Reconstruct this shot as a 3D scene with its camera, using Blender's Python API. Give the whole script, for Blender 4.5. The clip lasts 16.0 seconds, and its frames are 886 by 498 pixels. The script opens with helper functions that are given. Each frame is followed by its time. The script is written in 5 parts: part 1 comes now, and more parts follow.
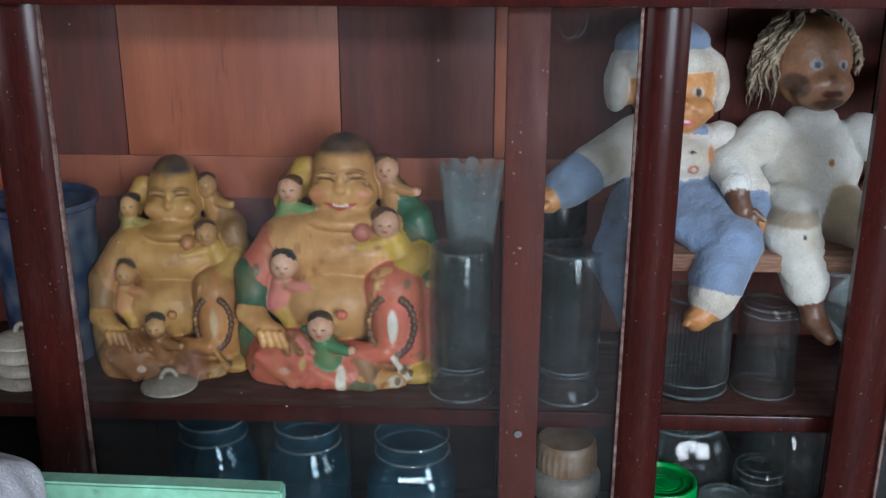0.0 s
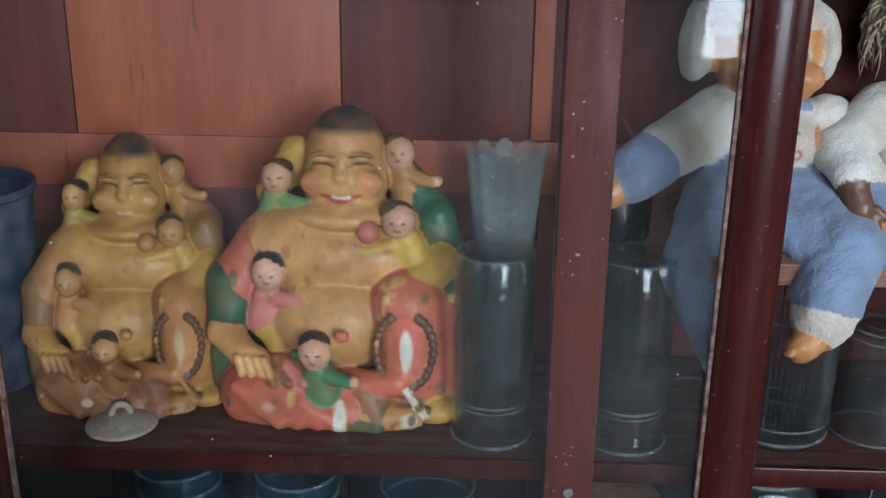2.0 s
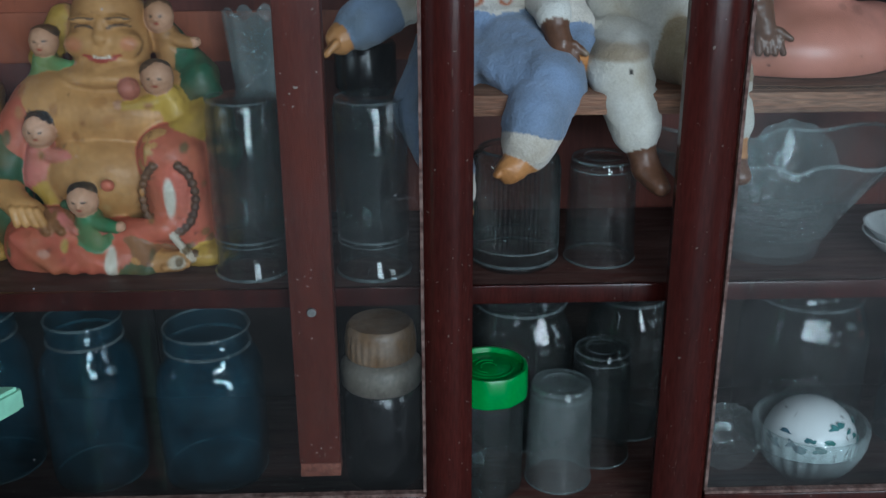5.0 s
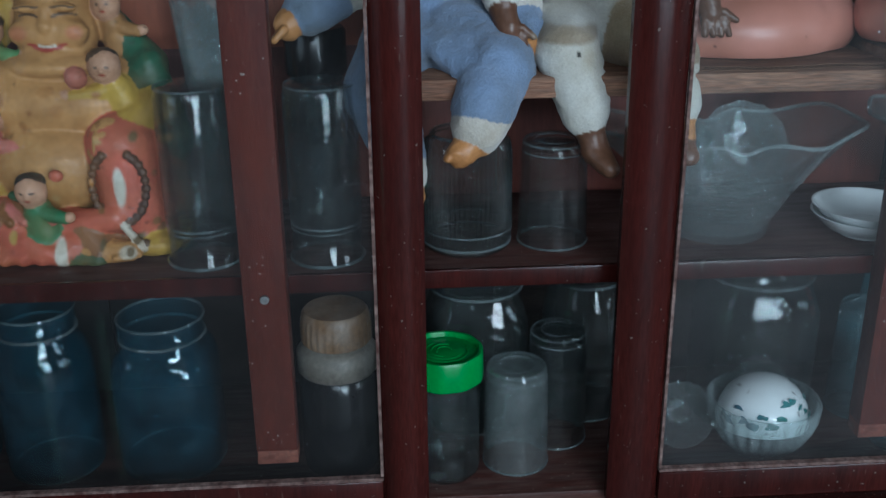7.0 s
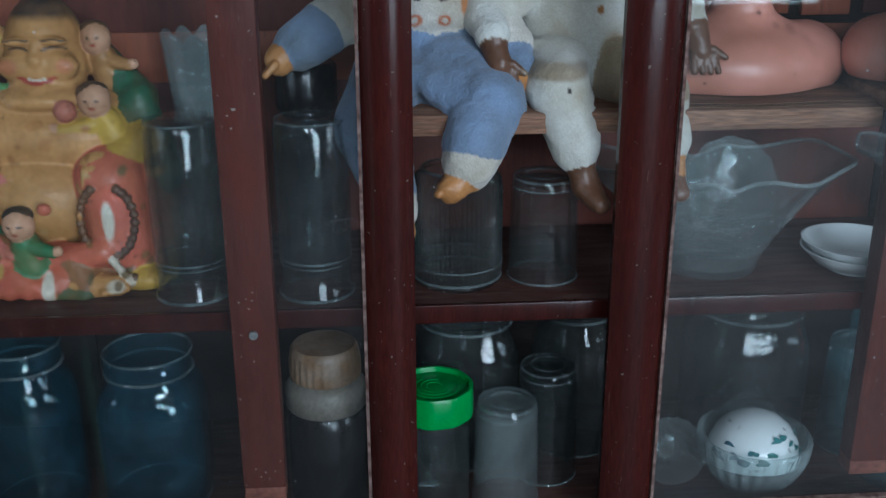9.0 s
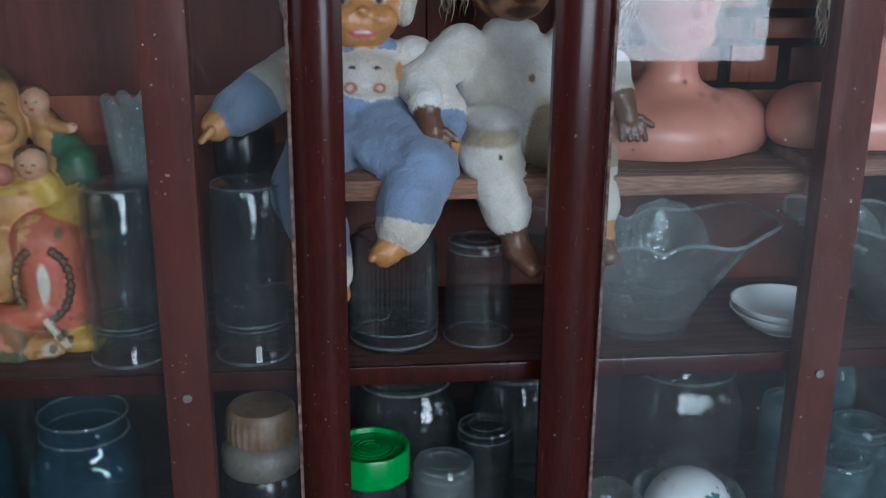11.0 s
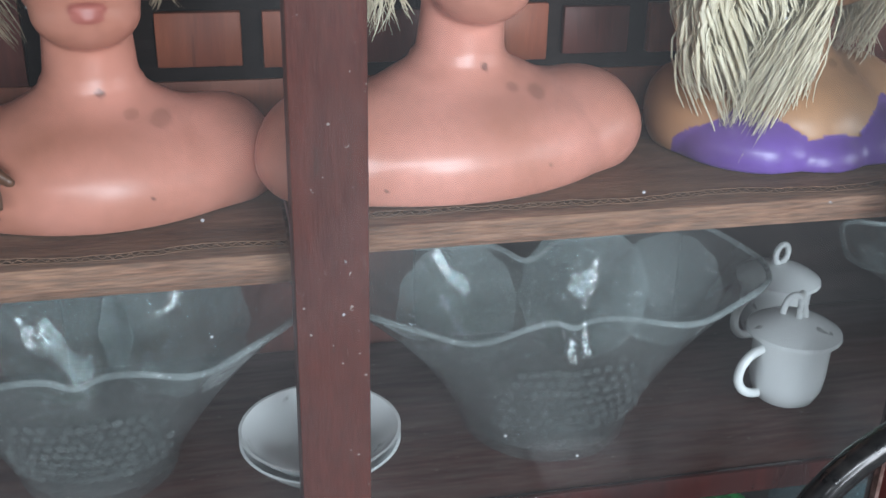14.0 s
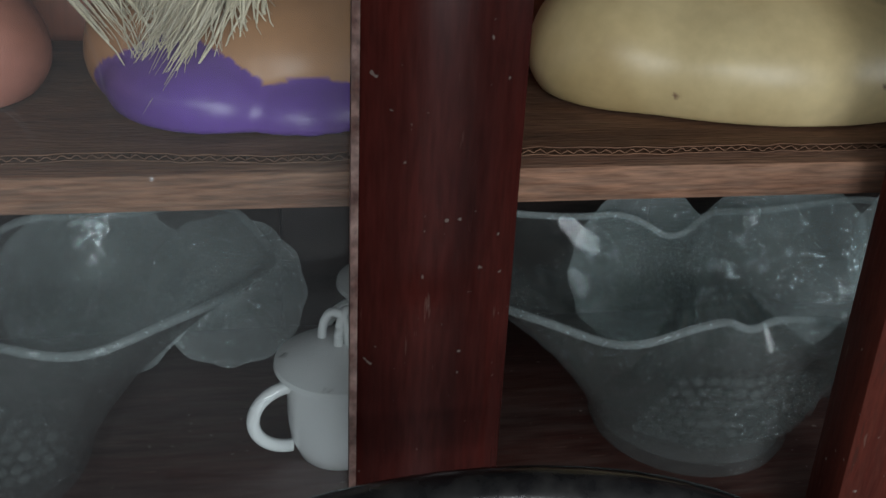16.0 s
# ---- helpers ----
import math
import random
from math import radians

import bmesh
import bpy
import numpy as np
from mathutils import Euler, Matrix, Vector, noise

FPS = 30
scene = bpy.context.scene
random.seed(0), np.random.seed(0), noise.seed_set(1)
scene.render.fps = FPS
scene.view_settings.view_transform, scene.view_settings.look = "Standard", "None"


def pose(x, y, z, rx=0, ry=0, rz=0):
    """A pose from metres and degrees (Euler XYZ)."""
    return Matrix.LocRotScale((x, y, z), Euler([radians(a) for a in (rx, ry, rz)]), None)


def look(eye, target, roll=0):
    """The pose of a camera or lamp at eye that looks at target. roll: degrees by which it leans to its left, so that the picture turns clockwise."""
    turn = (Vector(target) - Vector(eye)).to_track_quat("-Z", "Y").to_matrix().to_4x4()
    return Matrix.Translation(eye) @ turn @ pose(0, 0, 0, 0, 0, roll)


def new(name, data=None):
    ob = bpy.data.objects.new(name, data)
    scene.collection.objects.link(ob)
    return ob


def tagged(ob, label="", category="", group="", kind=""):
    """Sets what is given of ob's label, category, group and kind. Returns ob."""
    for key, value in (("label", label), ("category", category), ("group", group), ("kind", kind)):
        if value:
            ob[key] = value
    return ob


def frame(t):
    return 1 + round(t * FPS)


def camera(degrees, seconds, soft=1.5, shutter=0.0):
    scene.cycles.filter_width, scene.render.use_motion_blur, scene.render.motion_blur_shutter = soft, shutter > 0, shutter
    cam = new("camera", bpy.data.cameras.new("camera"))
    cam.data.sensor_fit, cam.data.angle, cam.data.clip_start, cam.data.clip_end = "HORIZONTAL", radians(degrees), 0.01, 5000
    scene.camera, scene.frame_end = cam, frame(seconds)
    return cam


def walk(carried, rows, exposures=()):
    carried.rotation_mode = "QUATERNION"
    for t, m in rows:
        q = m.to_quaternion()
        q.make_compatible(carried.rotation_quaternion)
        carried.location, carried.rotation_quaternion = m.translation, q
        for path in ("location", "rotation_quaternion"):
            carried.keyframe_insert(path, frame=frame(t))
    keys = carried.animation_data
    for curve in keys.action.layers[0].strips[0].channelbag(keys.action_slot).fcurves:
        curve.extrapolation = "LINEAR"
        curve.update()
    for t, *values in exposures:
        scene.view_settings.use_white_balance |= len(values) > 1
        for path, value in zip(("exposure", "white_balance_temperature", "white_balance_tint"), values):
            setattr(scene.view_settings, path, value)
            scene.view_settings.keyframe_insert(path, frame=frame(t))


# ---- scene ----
cam = camera(46.6, 16.0)
PATH = [
    (0, (0.09, 0.087, 1.504), (0.017, 1.977, 0.853), 0.1),
    (0.5, (0.022, 0.393, 1.403), (-0.083, 2.282, 0.755), 0.1),
    (1, (-0.009, 0.416, 1.42), (-0.231, 2.289, 0.754), -0.6),
    (1.5, (-0.005, 0.42, 1.413), (-0.193, 2.3, 0.758), 0.1),
    (2, (0.025, 0.421, 1.397), (-0.023, 2.31, 0.743), 0.8),
    (2.5, (0.048, 0.419, 1.382), (0.046, 2.291, 0.679), 0.3),
    (3, (0.104, 0.4, 1.31), (0.097, 2.247, 0.543), 0.1),
    (3.5, (0.139, 0.384, 1.268), (0.165, 2.232, 0.504), 0.3),
    (4, (0.179, 0.367, 1.307), (0.256, 2.224, 0.568), 1.0),
    (4.5, (0.235, 0.305, 1.307), (0.289, 2.178, 0.607), -0.3),
    (5, (0.29, 0.249, 1.29), (0.344, 2.113, 0.568), -0.3),
    (5.2, (0.316, 0.242, 1.301), (0.357, 2.104, 0.574), -0.2),
    (7.4, (0.313, 0.244, 1.286), (0.45, 2.094, 0.54), -0.5),
    (8, (0.32, 0.241, 1.284), (0.482, 2.093, 0.545), -0.2),
    (8.2, (0.309, 0.243, 1.279), (0.464, 2.104, 0.564), -0.2),
    (10.3, (0.314, 0.255, 1.326), (0.448, 2.135, 0.655), -0.2),
    (10.5, (0.32, 0.245, 1.312), (0.465, 2.132, 0.666), 0.0),
    (11, (0.348, 0.234, 1.32), (0.559, 2.128, 0.716), 0.5),
    (11.5, (0.361, 0.232, 1.319), (0.608, 2.125, 0.722), 0.3),
    (12, (0.433, 0.269, 1.301), (0.67, 2.139, 0.633), -0.0),
    (12.5, (0.476, 0.421, 1.317), (0.893, 2.271, 0.684), 0.6),
    (13, (0.542, 0.53, 1.308), (0.981, 2.358, 0.626), 1.1),
    (13.5, (0.775, 0.656, 1.333), (1.081, 2.494, 0.608), 0.9),
    (14, (0.944, 0.781, 1.337), (1.357, 2.567, 0.536), 1.3),
    (14.5, (1.066, 0.864, 1.316), (1.665, 2.627, 0.587), 0.9),
    (15, (1.306, 0.88, 1.273), (1.726, 2.702, 0.563), 3.8),
    (15.5, (1.438, 0.949, 1.237), (1.78, 2.766, 0.474), 3.0),
    (16, (1.487, 0.988, 1.237), (1.826, 2.76, 0.374), 2.8),
]
EXPO = [(0, 0.0, 5800, 10), (2.5, 0.05, 5800, 8), (3.5, -0.4, 5700, 2), (5, -0.55, 5500, 2), (8, -0.55, 5300, 2), (11, -0.5, 5500, 8), (12, -0.75, 5500, 9), (12.5, -0.62, 5700, 10), (13, 0.08, 6000, 10), (13.5, 0.15, 6200, 10), (14.5, 0.2, 5900, 10), (15, -0.6, 6300, 10), (15.5, -0.92, 6300, 9), (16, -1.0, 6300, 8)]
walk(cam, [(t, look(eye, target, roll)) for t, eye, target, roll in PATH], EXPO)


# ---- materials ----
def material(name, base, base2=None, scale=12, fine=180, rough=0.5, metal=0.0, bump=0.15, vary=0.25, stretch=(1, 1, 1),
             coat=0.0, dust=0.0, dust_scale=25, dust_colour=(0.42, 0.40, 0.37), attr=False, ior=1.46, sheen=0.0, spots=0.0, spec=0.5, flecks=0.0):
    m = bpy.data.materials.new(name)
    m.use_nodes = True
    nt = m.node_tree
    n, l = nt.nodes, nt.links
    b = n["Principled BSDF"]
    co = n.new("ShaderNodeTexCoord")
    mp = n.new("ShaderNodeMapping")
    mp.inputs["Scale"].default_value = stretch
    l.new(co.outputs["Object"], mp.inputs["Vector"])
    info = n.new("ShaderNodeObjectInfo")
    mulv = n.new("ShaderNodeVectorMath")
    mulv.operation = "SCALE"
    mulv.inputs[0].default_value = (7, 3, 5)
    l.new(info.outputs["Random"], mulv.inputs["Scale"])
    add = n.new("ShaderNodeVectorMath")
    l.new(mp.outputs[0], add.inputs[0])
    l.new(mulv.outputs[0], add.inputs[1])

    def tex(s, detail):
        t = n.new("ShaderNodeTexNoise")
        t.inputs["Scale"].default_value = s
        t.inputs["Detail"].default_value = detail
        l.new(add.outputs[0], t.inputs["Vector"])
        return t

    big, small = tex(scale, 4), tex(fine, 3)

    def spread(node, lo, hi, a=0.3, z=0.7):
        r = n.new("ShaderNodeMapRange")
        r.inputs["From Min"].default_value, r.inputs["From Max"].default_value = a, z
        r.inputs["To Min"].default_value, r.inputs["To Max"].default_value = lo, hi
        l.new(node.outputs[0], r.inputs["Value"])
        return r

    def mix(a, c, f, mode="MIX"):
        x = n.new("ShaderNodeMix")
        x.data_type, x.blend_type = "RGBA", mode
        for sock, v in ((x.inputs[6], a), (x.inputs[7], c), (x.inputs[0], f)):
            if hasattr(v, "is_linked"):
                l.new(v, sock)
            elif isinstance(v, (int, float)):
                sock.default_value = v
            else:
                sock.default_value = (*v, 1)
        return x.outputs[2]

    if attr:
        at = n.new("ShaderNodeAttribute")
        at.attribute_name = "paint"
        first = at.outputs["Color"]
        second = mix(first, tuple(c * 0.6 for c in (1, 0.9, 0.75)), 1.0, "MULTIPLY")
    else:
        first, second = base, base2 or tuple(c * 0.62 for c in base)
    col = mix(first, second, spread(big, 0, 1).outputs[0])
    grain = n.new("ShaderNodeCombineColor")
    g = spread(small, 1 - vary, 1 + vary)
    for k in range(3):
        l.new(g.outputs[0], grain.inputs[k])
    col = mix(col, grain.outputs[0], 1.0, "MULTIPLY")
    if dust:
        cloud = tex(dust_scale, 6)
        col = mix(col, dust_colour, spread(cloud, 0, dust, 0.38, 0.75).outputs[0])
    if spots:
        sp = tex(fine * 0.35, 2)
        col = mix(col, (0.03, 0.02, 0.015), spread(sp, 0, spots, 0.68, 0.74).outputs[0])
    if flecks:
        fl = n.new("ShaderNodeTexNoise")
        fl.inputs["Scale"].default_value, fl.inputs["Detail"].default_value = 170, 1
        l.new(co.outputs["Object"], fl.inputs["Vector"])
        col = mix(col, (0.30, 0.26, 0.23), spread(fl, 0, flecks, 0.74, 0.79).outputs[0])
        scar = tex(34, 5)
        col = mix(col, (0.16, 0.10, 0.08), spread(scar, 0, flecks * 0.8, 0.69, 0.72).outputs[0])
    l.new(col, b.inputs["Base Color"])
    l.new(spread(big, rough * 0.8, min(1, rough * 1.25)).outputs[0], b.inputs["Roughness"])
    b.inputs["Metallic"].default_value = metal
    b.inputs["Coat Weight"].default_value = coat
    b.inputs["Coat Roughness"].default_value = 0.12
    b.inputs["Sheen Weight"].default_value = sheen
    b.inputs["IOR"].default_value = ior
    b.inputs["Specular IOR Level"].default_value = spec
    if bump:
        bp = n.new("ShaderNodeBump")
        bp.inputs["Strength"].default_value, bp.inputs["Distance"].default_value = bump, 0.004
        l.new(small.outputs[0], bp.inputs["Height"])
        l.new(bp.outputs[0], b.inputs["Normal"])
    return m


def pane_material(name, haze, reach, tint=(0.55, 0.55, 0.56)):
    """Flat door glass: clear, mirror-like by its angle, with a film of dust, smears and specks."""
    m = bpy.data.materials.new(name)
    m.use_nodes = True
    n, l = m.node_tree.nodes, m.node_tree.links
    n.remove(n["Principled BSDF"])
    co = n.new("ShaderNodeTexCoord")
    clear, shine, film = n.new("ShaderNodeBsdfTransparent"), n.new("ShaderNodeBsdfGlossy"), n.new("ShaderNodeBsdfDiffuse")
    clear.inputs[0].default_value = (0.93, 0.95, 0.95, 1)
    shine.inputs["Roughness"].default_value = 0.02
    film.inputs[0].default_value = (*tint, 1)
    fr = n.new("ShaderNodeLayerWeight")
    fr.inputs[0].default_value = 0.5
    steep = n.new("ShaderNodeMath")
    steep.operation, steep.inputs[1].default_value = "POWER", 5.0
    l.new(fr.outputs["Facing"], steep.inputs[0])
    dbl = n.new("ShaderNodeMath")
    dbl.operation, dbl.inputs[1].default_value, dbl.inputs[2].default_value = "MULTIPLY_ADD", 0.9, 0.018
    l.new(steep.outputs[0], dbl.inputs[0])
    a, b = n.new("ShaderNodeMixShader"), n.new("ShaderNodeMixShader")
    l.new(dbl.outputs[0], a.inputs[0])
    l.new(clear.outputs[0], a.inputs[1])
    l.new(shine.outputs[0], a.inputs[2])
    smear = n.new("ShaderNodeTexNoise")
    smear.inputs["Scale"].default_value, smear.inputs["Detail"].default_value, smear.inputs["Distortion"].default_value = 3.0, 6, 0.8
    l.new(co.outputs["Object"], smear.inputs[0])
    r = n.new("ShaderNodeMapRange")
    r.inputs[1].default_value, r.inputs[2].default_value, r.inputs[3].default_value, r.inputs[4].default_value = 0.3, 0.75, haze, reach
    l.new(smear.outputs[0], r.inputs[0])
    speck = n.new("ShaderNodeTexVoronoi")
    speck.inputs["Scale"].default_value = 30
    l.new(co.outputs["Object"], speck.inputs[0])
    s = n.new("ShaderNodeMapRange")
    s.inputs[1].default_value, s.inputs[2].default_value, s.inputs[3].default_value, s.inputs[4].default_value = 0.03, 0.055, 0.5, 0.0
    l.new(speck.outputs["Distance"], s.inputs[0])
    pick = n.new("ShaderNodeSeparateColor")
    l.new(speck.outputs["Color"], pick.inputs[0])
    few = n.new("ShaderNodeMath")
    few.operation, few.inputs[1].default_value = "GREATER_THAN", 0.82
    l.new(pick.outputs[0], few.inputs[0])
    only = n.new("ShaderNodeMath")
    only.operation = "MULTIPLY"
    l.new(few.outputs[0], only.inputs[0])
    l.new(s.outputs[0], only.inputs[1])
    line = n.new("ShaderNodeTexNoise")
    line.inputs["Scale"].default_value, line.inputs["Detail"].default_value, line.inputs["Distortion"].default_value = 5.0, 1, 0.3
    squeeze = n.new("ShaderNodeMapping")
    squeeze.inputs["Scale"].default_value, squeeze.inputs["Rotation"].default_value = (1.0, 1.0, 0.35), (0, 0.6, 0)
    l.new(co.outputs["Object"], squeeze.inputs[0])
    l.new(squeeze.outputs[0], line.inputs[0])
    off = n.new("ShaderNodeMath")
    off.operation = "PINGPONG"
    off.inputs[1].default_value = 0.06
    l.new(line.outputs[0], off.inputs[0])
    hair = n.new("ShaderNodeMapRange")
    hair.inputs[1].default_value, hair.inputs[2].default_value, hair.inputs[3].default_value, hair.inputs[4].default_value = 0.0, 0.0009, 0.05, 0.0
    l.new(off.outputs[0], hair.inputs[0])
    here = n.new("ShaderNodeMapRange")
    here.inputs[1].default_value, here.inputs[2].default_value = 0.54, 0.62
    l.new(smear.outputs[0], here.inputs[0])
    scratch = n.new("ShaderNodeMath")
    scratch.operation = "MULTIPLY_ADD"
    l.new(hair.outputs[0], scratch.inputs[0])
    l.new(here.outputs[0], scratch.inputs[1])
    l.new(r.outputs[0], scratch.inputs[2])
    tot = n.new("ShaderNodeMath")
    tot.operation = "ADD"
    l.new(scratch.outputs[0], tot.inputs[0])
    l.new(only.outputs[0], tot.inputs[1])
    l.new(tot.outputs[0], b.inputs[0])
    l.new(a.outputs[0], b.inputs[1])
    l.new(film.outputs[0], b.inputs[2])
    l.new(b.outputs[0], n["Material Output"].inputs["Surface"])
    return m


def glass_material(name, tint, film_lo, film_hi, film_colour, gloss=0.03, rough=0.015, wave=0.12, wave_scale=22, film_scale=18, knobs=0.0, bend=0.0):
    """Blown or pressed glass with thin walls: clear and tinted, mirror-like by its angle, filmed with dust and specks."""
    m = bpy.data.materials.new(name)
    m.use_nodes = True
    n, l = m.node_tree.nodes, m.node_tree.links
    n.remove(n["Principled BSDF"])
    co = n.new("ShaderNodeTexCoord")
    info = n.new("ShaderNodeObjectInfo")
    move = n.new("ShaderNodeVectorMath")
    move.operation, move.inputs[0].default_value = "SCALE", (7, 3, 5)
    l.new(info.outputs["Random"], move.inputs["Scale"])
    add = n.new("ShaderNodeVectorMath")
    l.new(co.outputs["Object"], add.inputs[0])
    l.new(move.outputs[0], add.inputs[1])

    def cloud(scale, detail, twist=0.0):
        t = n.new("ShaderNodeTexNoise")
        t.inputs["Scale"].default_value, t.inputs["Detail"].default_value, t.inputs["Distortion"].default_value = scale, detail, twist
        l.new(add.outputs[0], t.inputs["Vector"])
        return t.outputs[0]

    def ramp(value, a, z, lo, hi):
        r = n.new("ShaderNodeMapRange")
        for k, v in enumerate((a, z, lo, hi)):
            r.inputs[k + 1].default_value = v
        l.new(value, r.inputs[0])
        return r.outputs[0]

    def sums(kind, a, c):
        x = n.new("ShaderNodeMath")
        x.operation = kind
        for sock, v in zip(x.inputs, (a, c)):
            if hasattr(v, "is_linked"):
                l.new(v, sock)
            else:
                sock.default_value = v
        return x.outputs[0]

    clear, shine, film = n.new("ShaderNodeBsdfTransparent"), n.new("ShaderNodeBsdfGlossy"), n.new("ShaderNodeBsdfDiffuse")
    clear.inputs[0].default_value = (*tint, 1)
    shine.inputs["Roughness"].default_value = rough
    film.inputs[0].default_value = (*film_colour, 1)
    height = cloud(wave_scale, 2)
    if knobs:
        cells = n.new("ShaderNodeTexVoronoi")
        cells.inputs["Scale"].default_value = 62
        l.new(add.outputs[0], cells.inputs["Vector"])
        height = sums("ADD", height, sums("MULTIPLY", cells.outputs["Distance"], knobs))
    bp = n.new("ShaderNodeBump")
    bp.inputs["Strength"].default_value, bp.inputs["Distance"].default_value = wave, 0.02
    l.new(height, bp.inputs["Height"])
    l.new(bp.outputs[0], shine.inputs["Normal"])
    fr = n.new("ShaderNodeLayerWeight")
    fr.inputs[0].default_value = 0.5
    l.new(bp.outputs[0], fr.inputs["Normal"])
    fac = sums("ADD", sums("MULTIPLY", sums("POWER", fr.outputs["Facing"], 4.0), 0.75), gloss)
    through_it = clear.outputs[0]
    if bend:
        lens, half = n.new("ShaderNodeBsdfRefraction"), n.new("ShaderNodeMixShader")
        lens.inputs["Color"].default_value, lens.inputs["IOR"].default_value, lens.inputs["Roughness"].default_value = (*tint, 1), 1.3, 0.08
        l.new(bp.outputs[0], lens.inputs["Normal"])
        half.inputs[0].default_value = bend
        l.new(clear.outputs[0], half.inputs[1])
        l.new(lens.outputs[0], half.inputs[2])
        through_it = half.outputs[0]
    a, b = n.new("ShaderNodeMixShader"), n.new("ShaderNodeMixShader")
    l.new(fac, a.inputs[0])
    l.new(through_it, a.inputs[1])
    l.new(shine.outputs[0], a.inputs[2])
    dust = ramp(cloud(film_scale, 6, 0.6), 0.32, 0.7, film_lo, film_hi)
    speck = ramp(cloud(420, 1), 0.70, 0.76, 0.0, 0.35)
    l.new(sums("ADD", dust, speck), b.inputs[0])
    l.new(a.outputs[0], b.inputs[1])
    l.new(film.outputs[0], b.inputs[2])
    l.new(b.outputs[0], n["Material Output"].inputs["Surface"])
    return m


MAHOGANY = material("mahogany_varnish", (0.046, 0.0080, 0.0062), (0.021, 0.0044, 0.0038), scale=6, fine=90, rough=0.22, bump=0.03, vary=0.2, stretch=(4, 4, 0.5), coat=0.08, dust=0.08, dust_scale=60, dust_colour=(0.08, 0.03, 0.024), spec=0.25, flecks=0.3)
SHELF = material("dark_dusty_shelf", (0.060, 0.020, 0.015), (0.030, 0.011, 0.009), scale=7, fine=90, rough=0.5, bump=0.1, stretch=(0.8, 6, 6), dust=0.4, dust_scale=22, dust_colour=(0.135, 0.10, 0.085), spec=0.3, flecks=0.6)
POST = material("worn_red_post", (0.094, 0.020, 0.013), (0.062, 0.014, 0.010), scale=8, fine=80, rough=0.45, bump=0.1, vary=0.18, stretch=(5, 5, 0.8), dust=0.2, dust_scale=45, dust_colour=(0.12, 0.05, 0.036), spots=0.4, spec=0.12, flecks=0.7)
PANEL = material("orange_plywood_panel", (0.36, 0.112, 0.056), (0.25, 0.068, 0.036), scale=4, fine=55, rough=0.45, bump=0.05, vary=0.10, stretch=(5, 5, 0.5), dust=0.10, dust_scale=9, dust_colour=(0.13, 0.05, 0.035), spots=0.35, spec=0.4)
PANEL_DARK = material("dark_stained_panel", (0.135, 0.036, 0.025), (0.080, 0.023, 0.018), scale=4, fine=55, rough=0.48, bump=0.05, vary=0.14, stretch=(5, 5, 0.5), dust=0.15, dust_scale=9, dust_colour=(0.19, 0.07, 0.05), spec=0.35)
RAWWOOD = material("grey_raw_board", (0.30, 0.165, 0.105), (0.15, 0.075, 0.048), scale=9, fine=70, rough=0.85, bump=0.4, vary=0.4, stretch=(0.6, 7, 7), dust=0.5, dust_scale=40, dust_colour=(0.16, 0.12, 0.095), spec=0.2)
GLASS = glass_material("old_clear_glass", (0.94, 0.965, 0.965), 0.002, 0.014, (0.50, 0.56, 0.56), 0.033, 0.015, 0.10, 26, bend=0.22)
GLASS_DUSTY = glass_material("dusty_pressed_glass", (0.93, 0.955, 0.955), 0.03, 0.09, (0.50, 0.55, 0.54), 0.045, 0.04, 0.25, 30, 9, bend=0.2)
GLASS_BOWL = glass_material("filmed_pressed_glass", (0.93, 0.95, 0.95), 0.022, 0.075, (0.50, 0.54, 0.53), 0.018, 0.08, 0.15, 20, 7, bend=0.15)
# Pale film on this glass stands in for bright glints along edges.
GLASS_RIM = glass_material("edge_glint_glass", (0.90, 0.94, 0.945), 0.03, 0.17, (0.46, 0.54, 0.55), 0.12, 0.04, 0.3, 60, 40)
GLASS_PLATE = glass_material("dull_pressed_plate_glass", (0.90, 0.94, 0.94), 0.10, 0.26, (0.55, 0.61, 0.61), 0.03, 0.10, 0.4, 40, 14, knobs=0.6)
GLASS_BLUE = glass_material("bluish_jar_glass", (0.74, 0.90, 0.945), 0.008, 0.055, (0.10, 0.28, 0.38), 0.04, 0.02, 0.15, 14)
GLASS_TEAL = glass_material("filmed_teal_glass", (0.82, 0.92, 0.94), 0.03, 0.11, (0.30, 0.50, 0.54), 0.045, 0.03, 0.15, 18)
PANE_LEFT = pane_material("left_door_glass", 0.0, 0.014)
PANE_RIGHT = pane_material("right_door_glass", 0.006, 0.036)
PORCELAIN = material("chipped_white_porcelain", (0.84, 0.86, 0.86), (0.76, 0.79, 0.79), rough=0.22, bump=0.03, vary=0.05, coat=0.3, dust=0.12, spots=0.5)
BISQUE = material("dusty_cream_ceramic", (0.34, 0.29, 0.22), (0.22, 0.185, 0.14), rough=0.6, bump=0.15, dust=0.4)
GREEN_LID = material("green_plastic", (0.005, 0.27, 0.045), (0.004, 0.19, 0.03), rough=0.32, bump=0.04, vary=0.08)
ORANGE_LID = material("orange_plastic", (0.52, 0.065, 0.022), (0.40, 0.045, 0.02), rough=0.35, bump=0.04, vary=0.08, dust=0.1)
BROWN_LID = material("tan_plastic_cap", (0.24, 0.135, 0.065), (0.13, 0.075, 0.04), rough=0.4, bump=0.1, dust=0.3)
BLACK = material("black_plastic", (0.010, 0.010, 0.011), rough=0.22, bump=0.04, vary=0.1, dust=0.06, dust_colour=(0.1, 0.09, 0.08))
BLACK_TUBE = material("black_enamel_tube", (0.012, 0.012, 0.013), rough=0.2, bump=0.04, vary=0.1, dust=0.05, dust_scale=70)
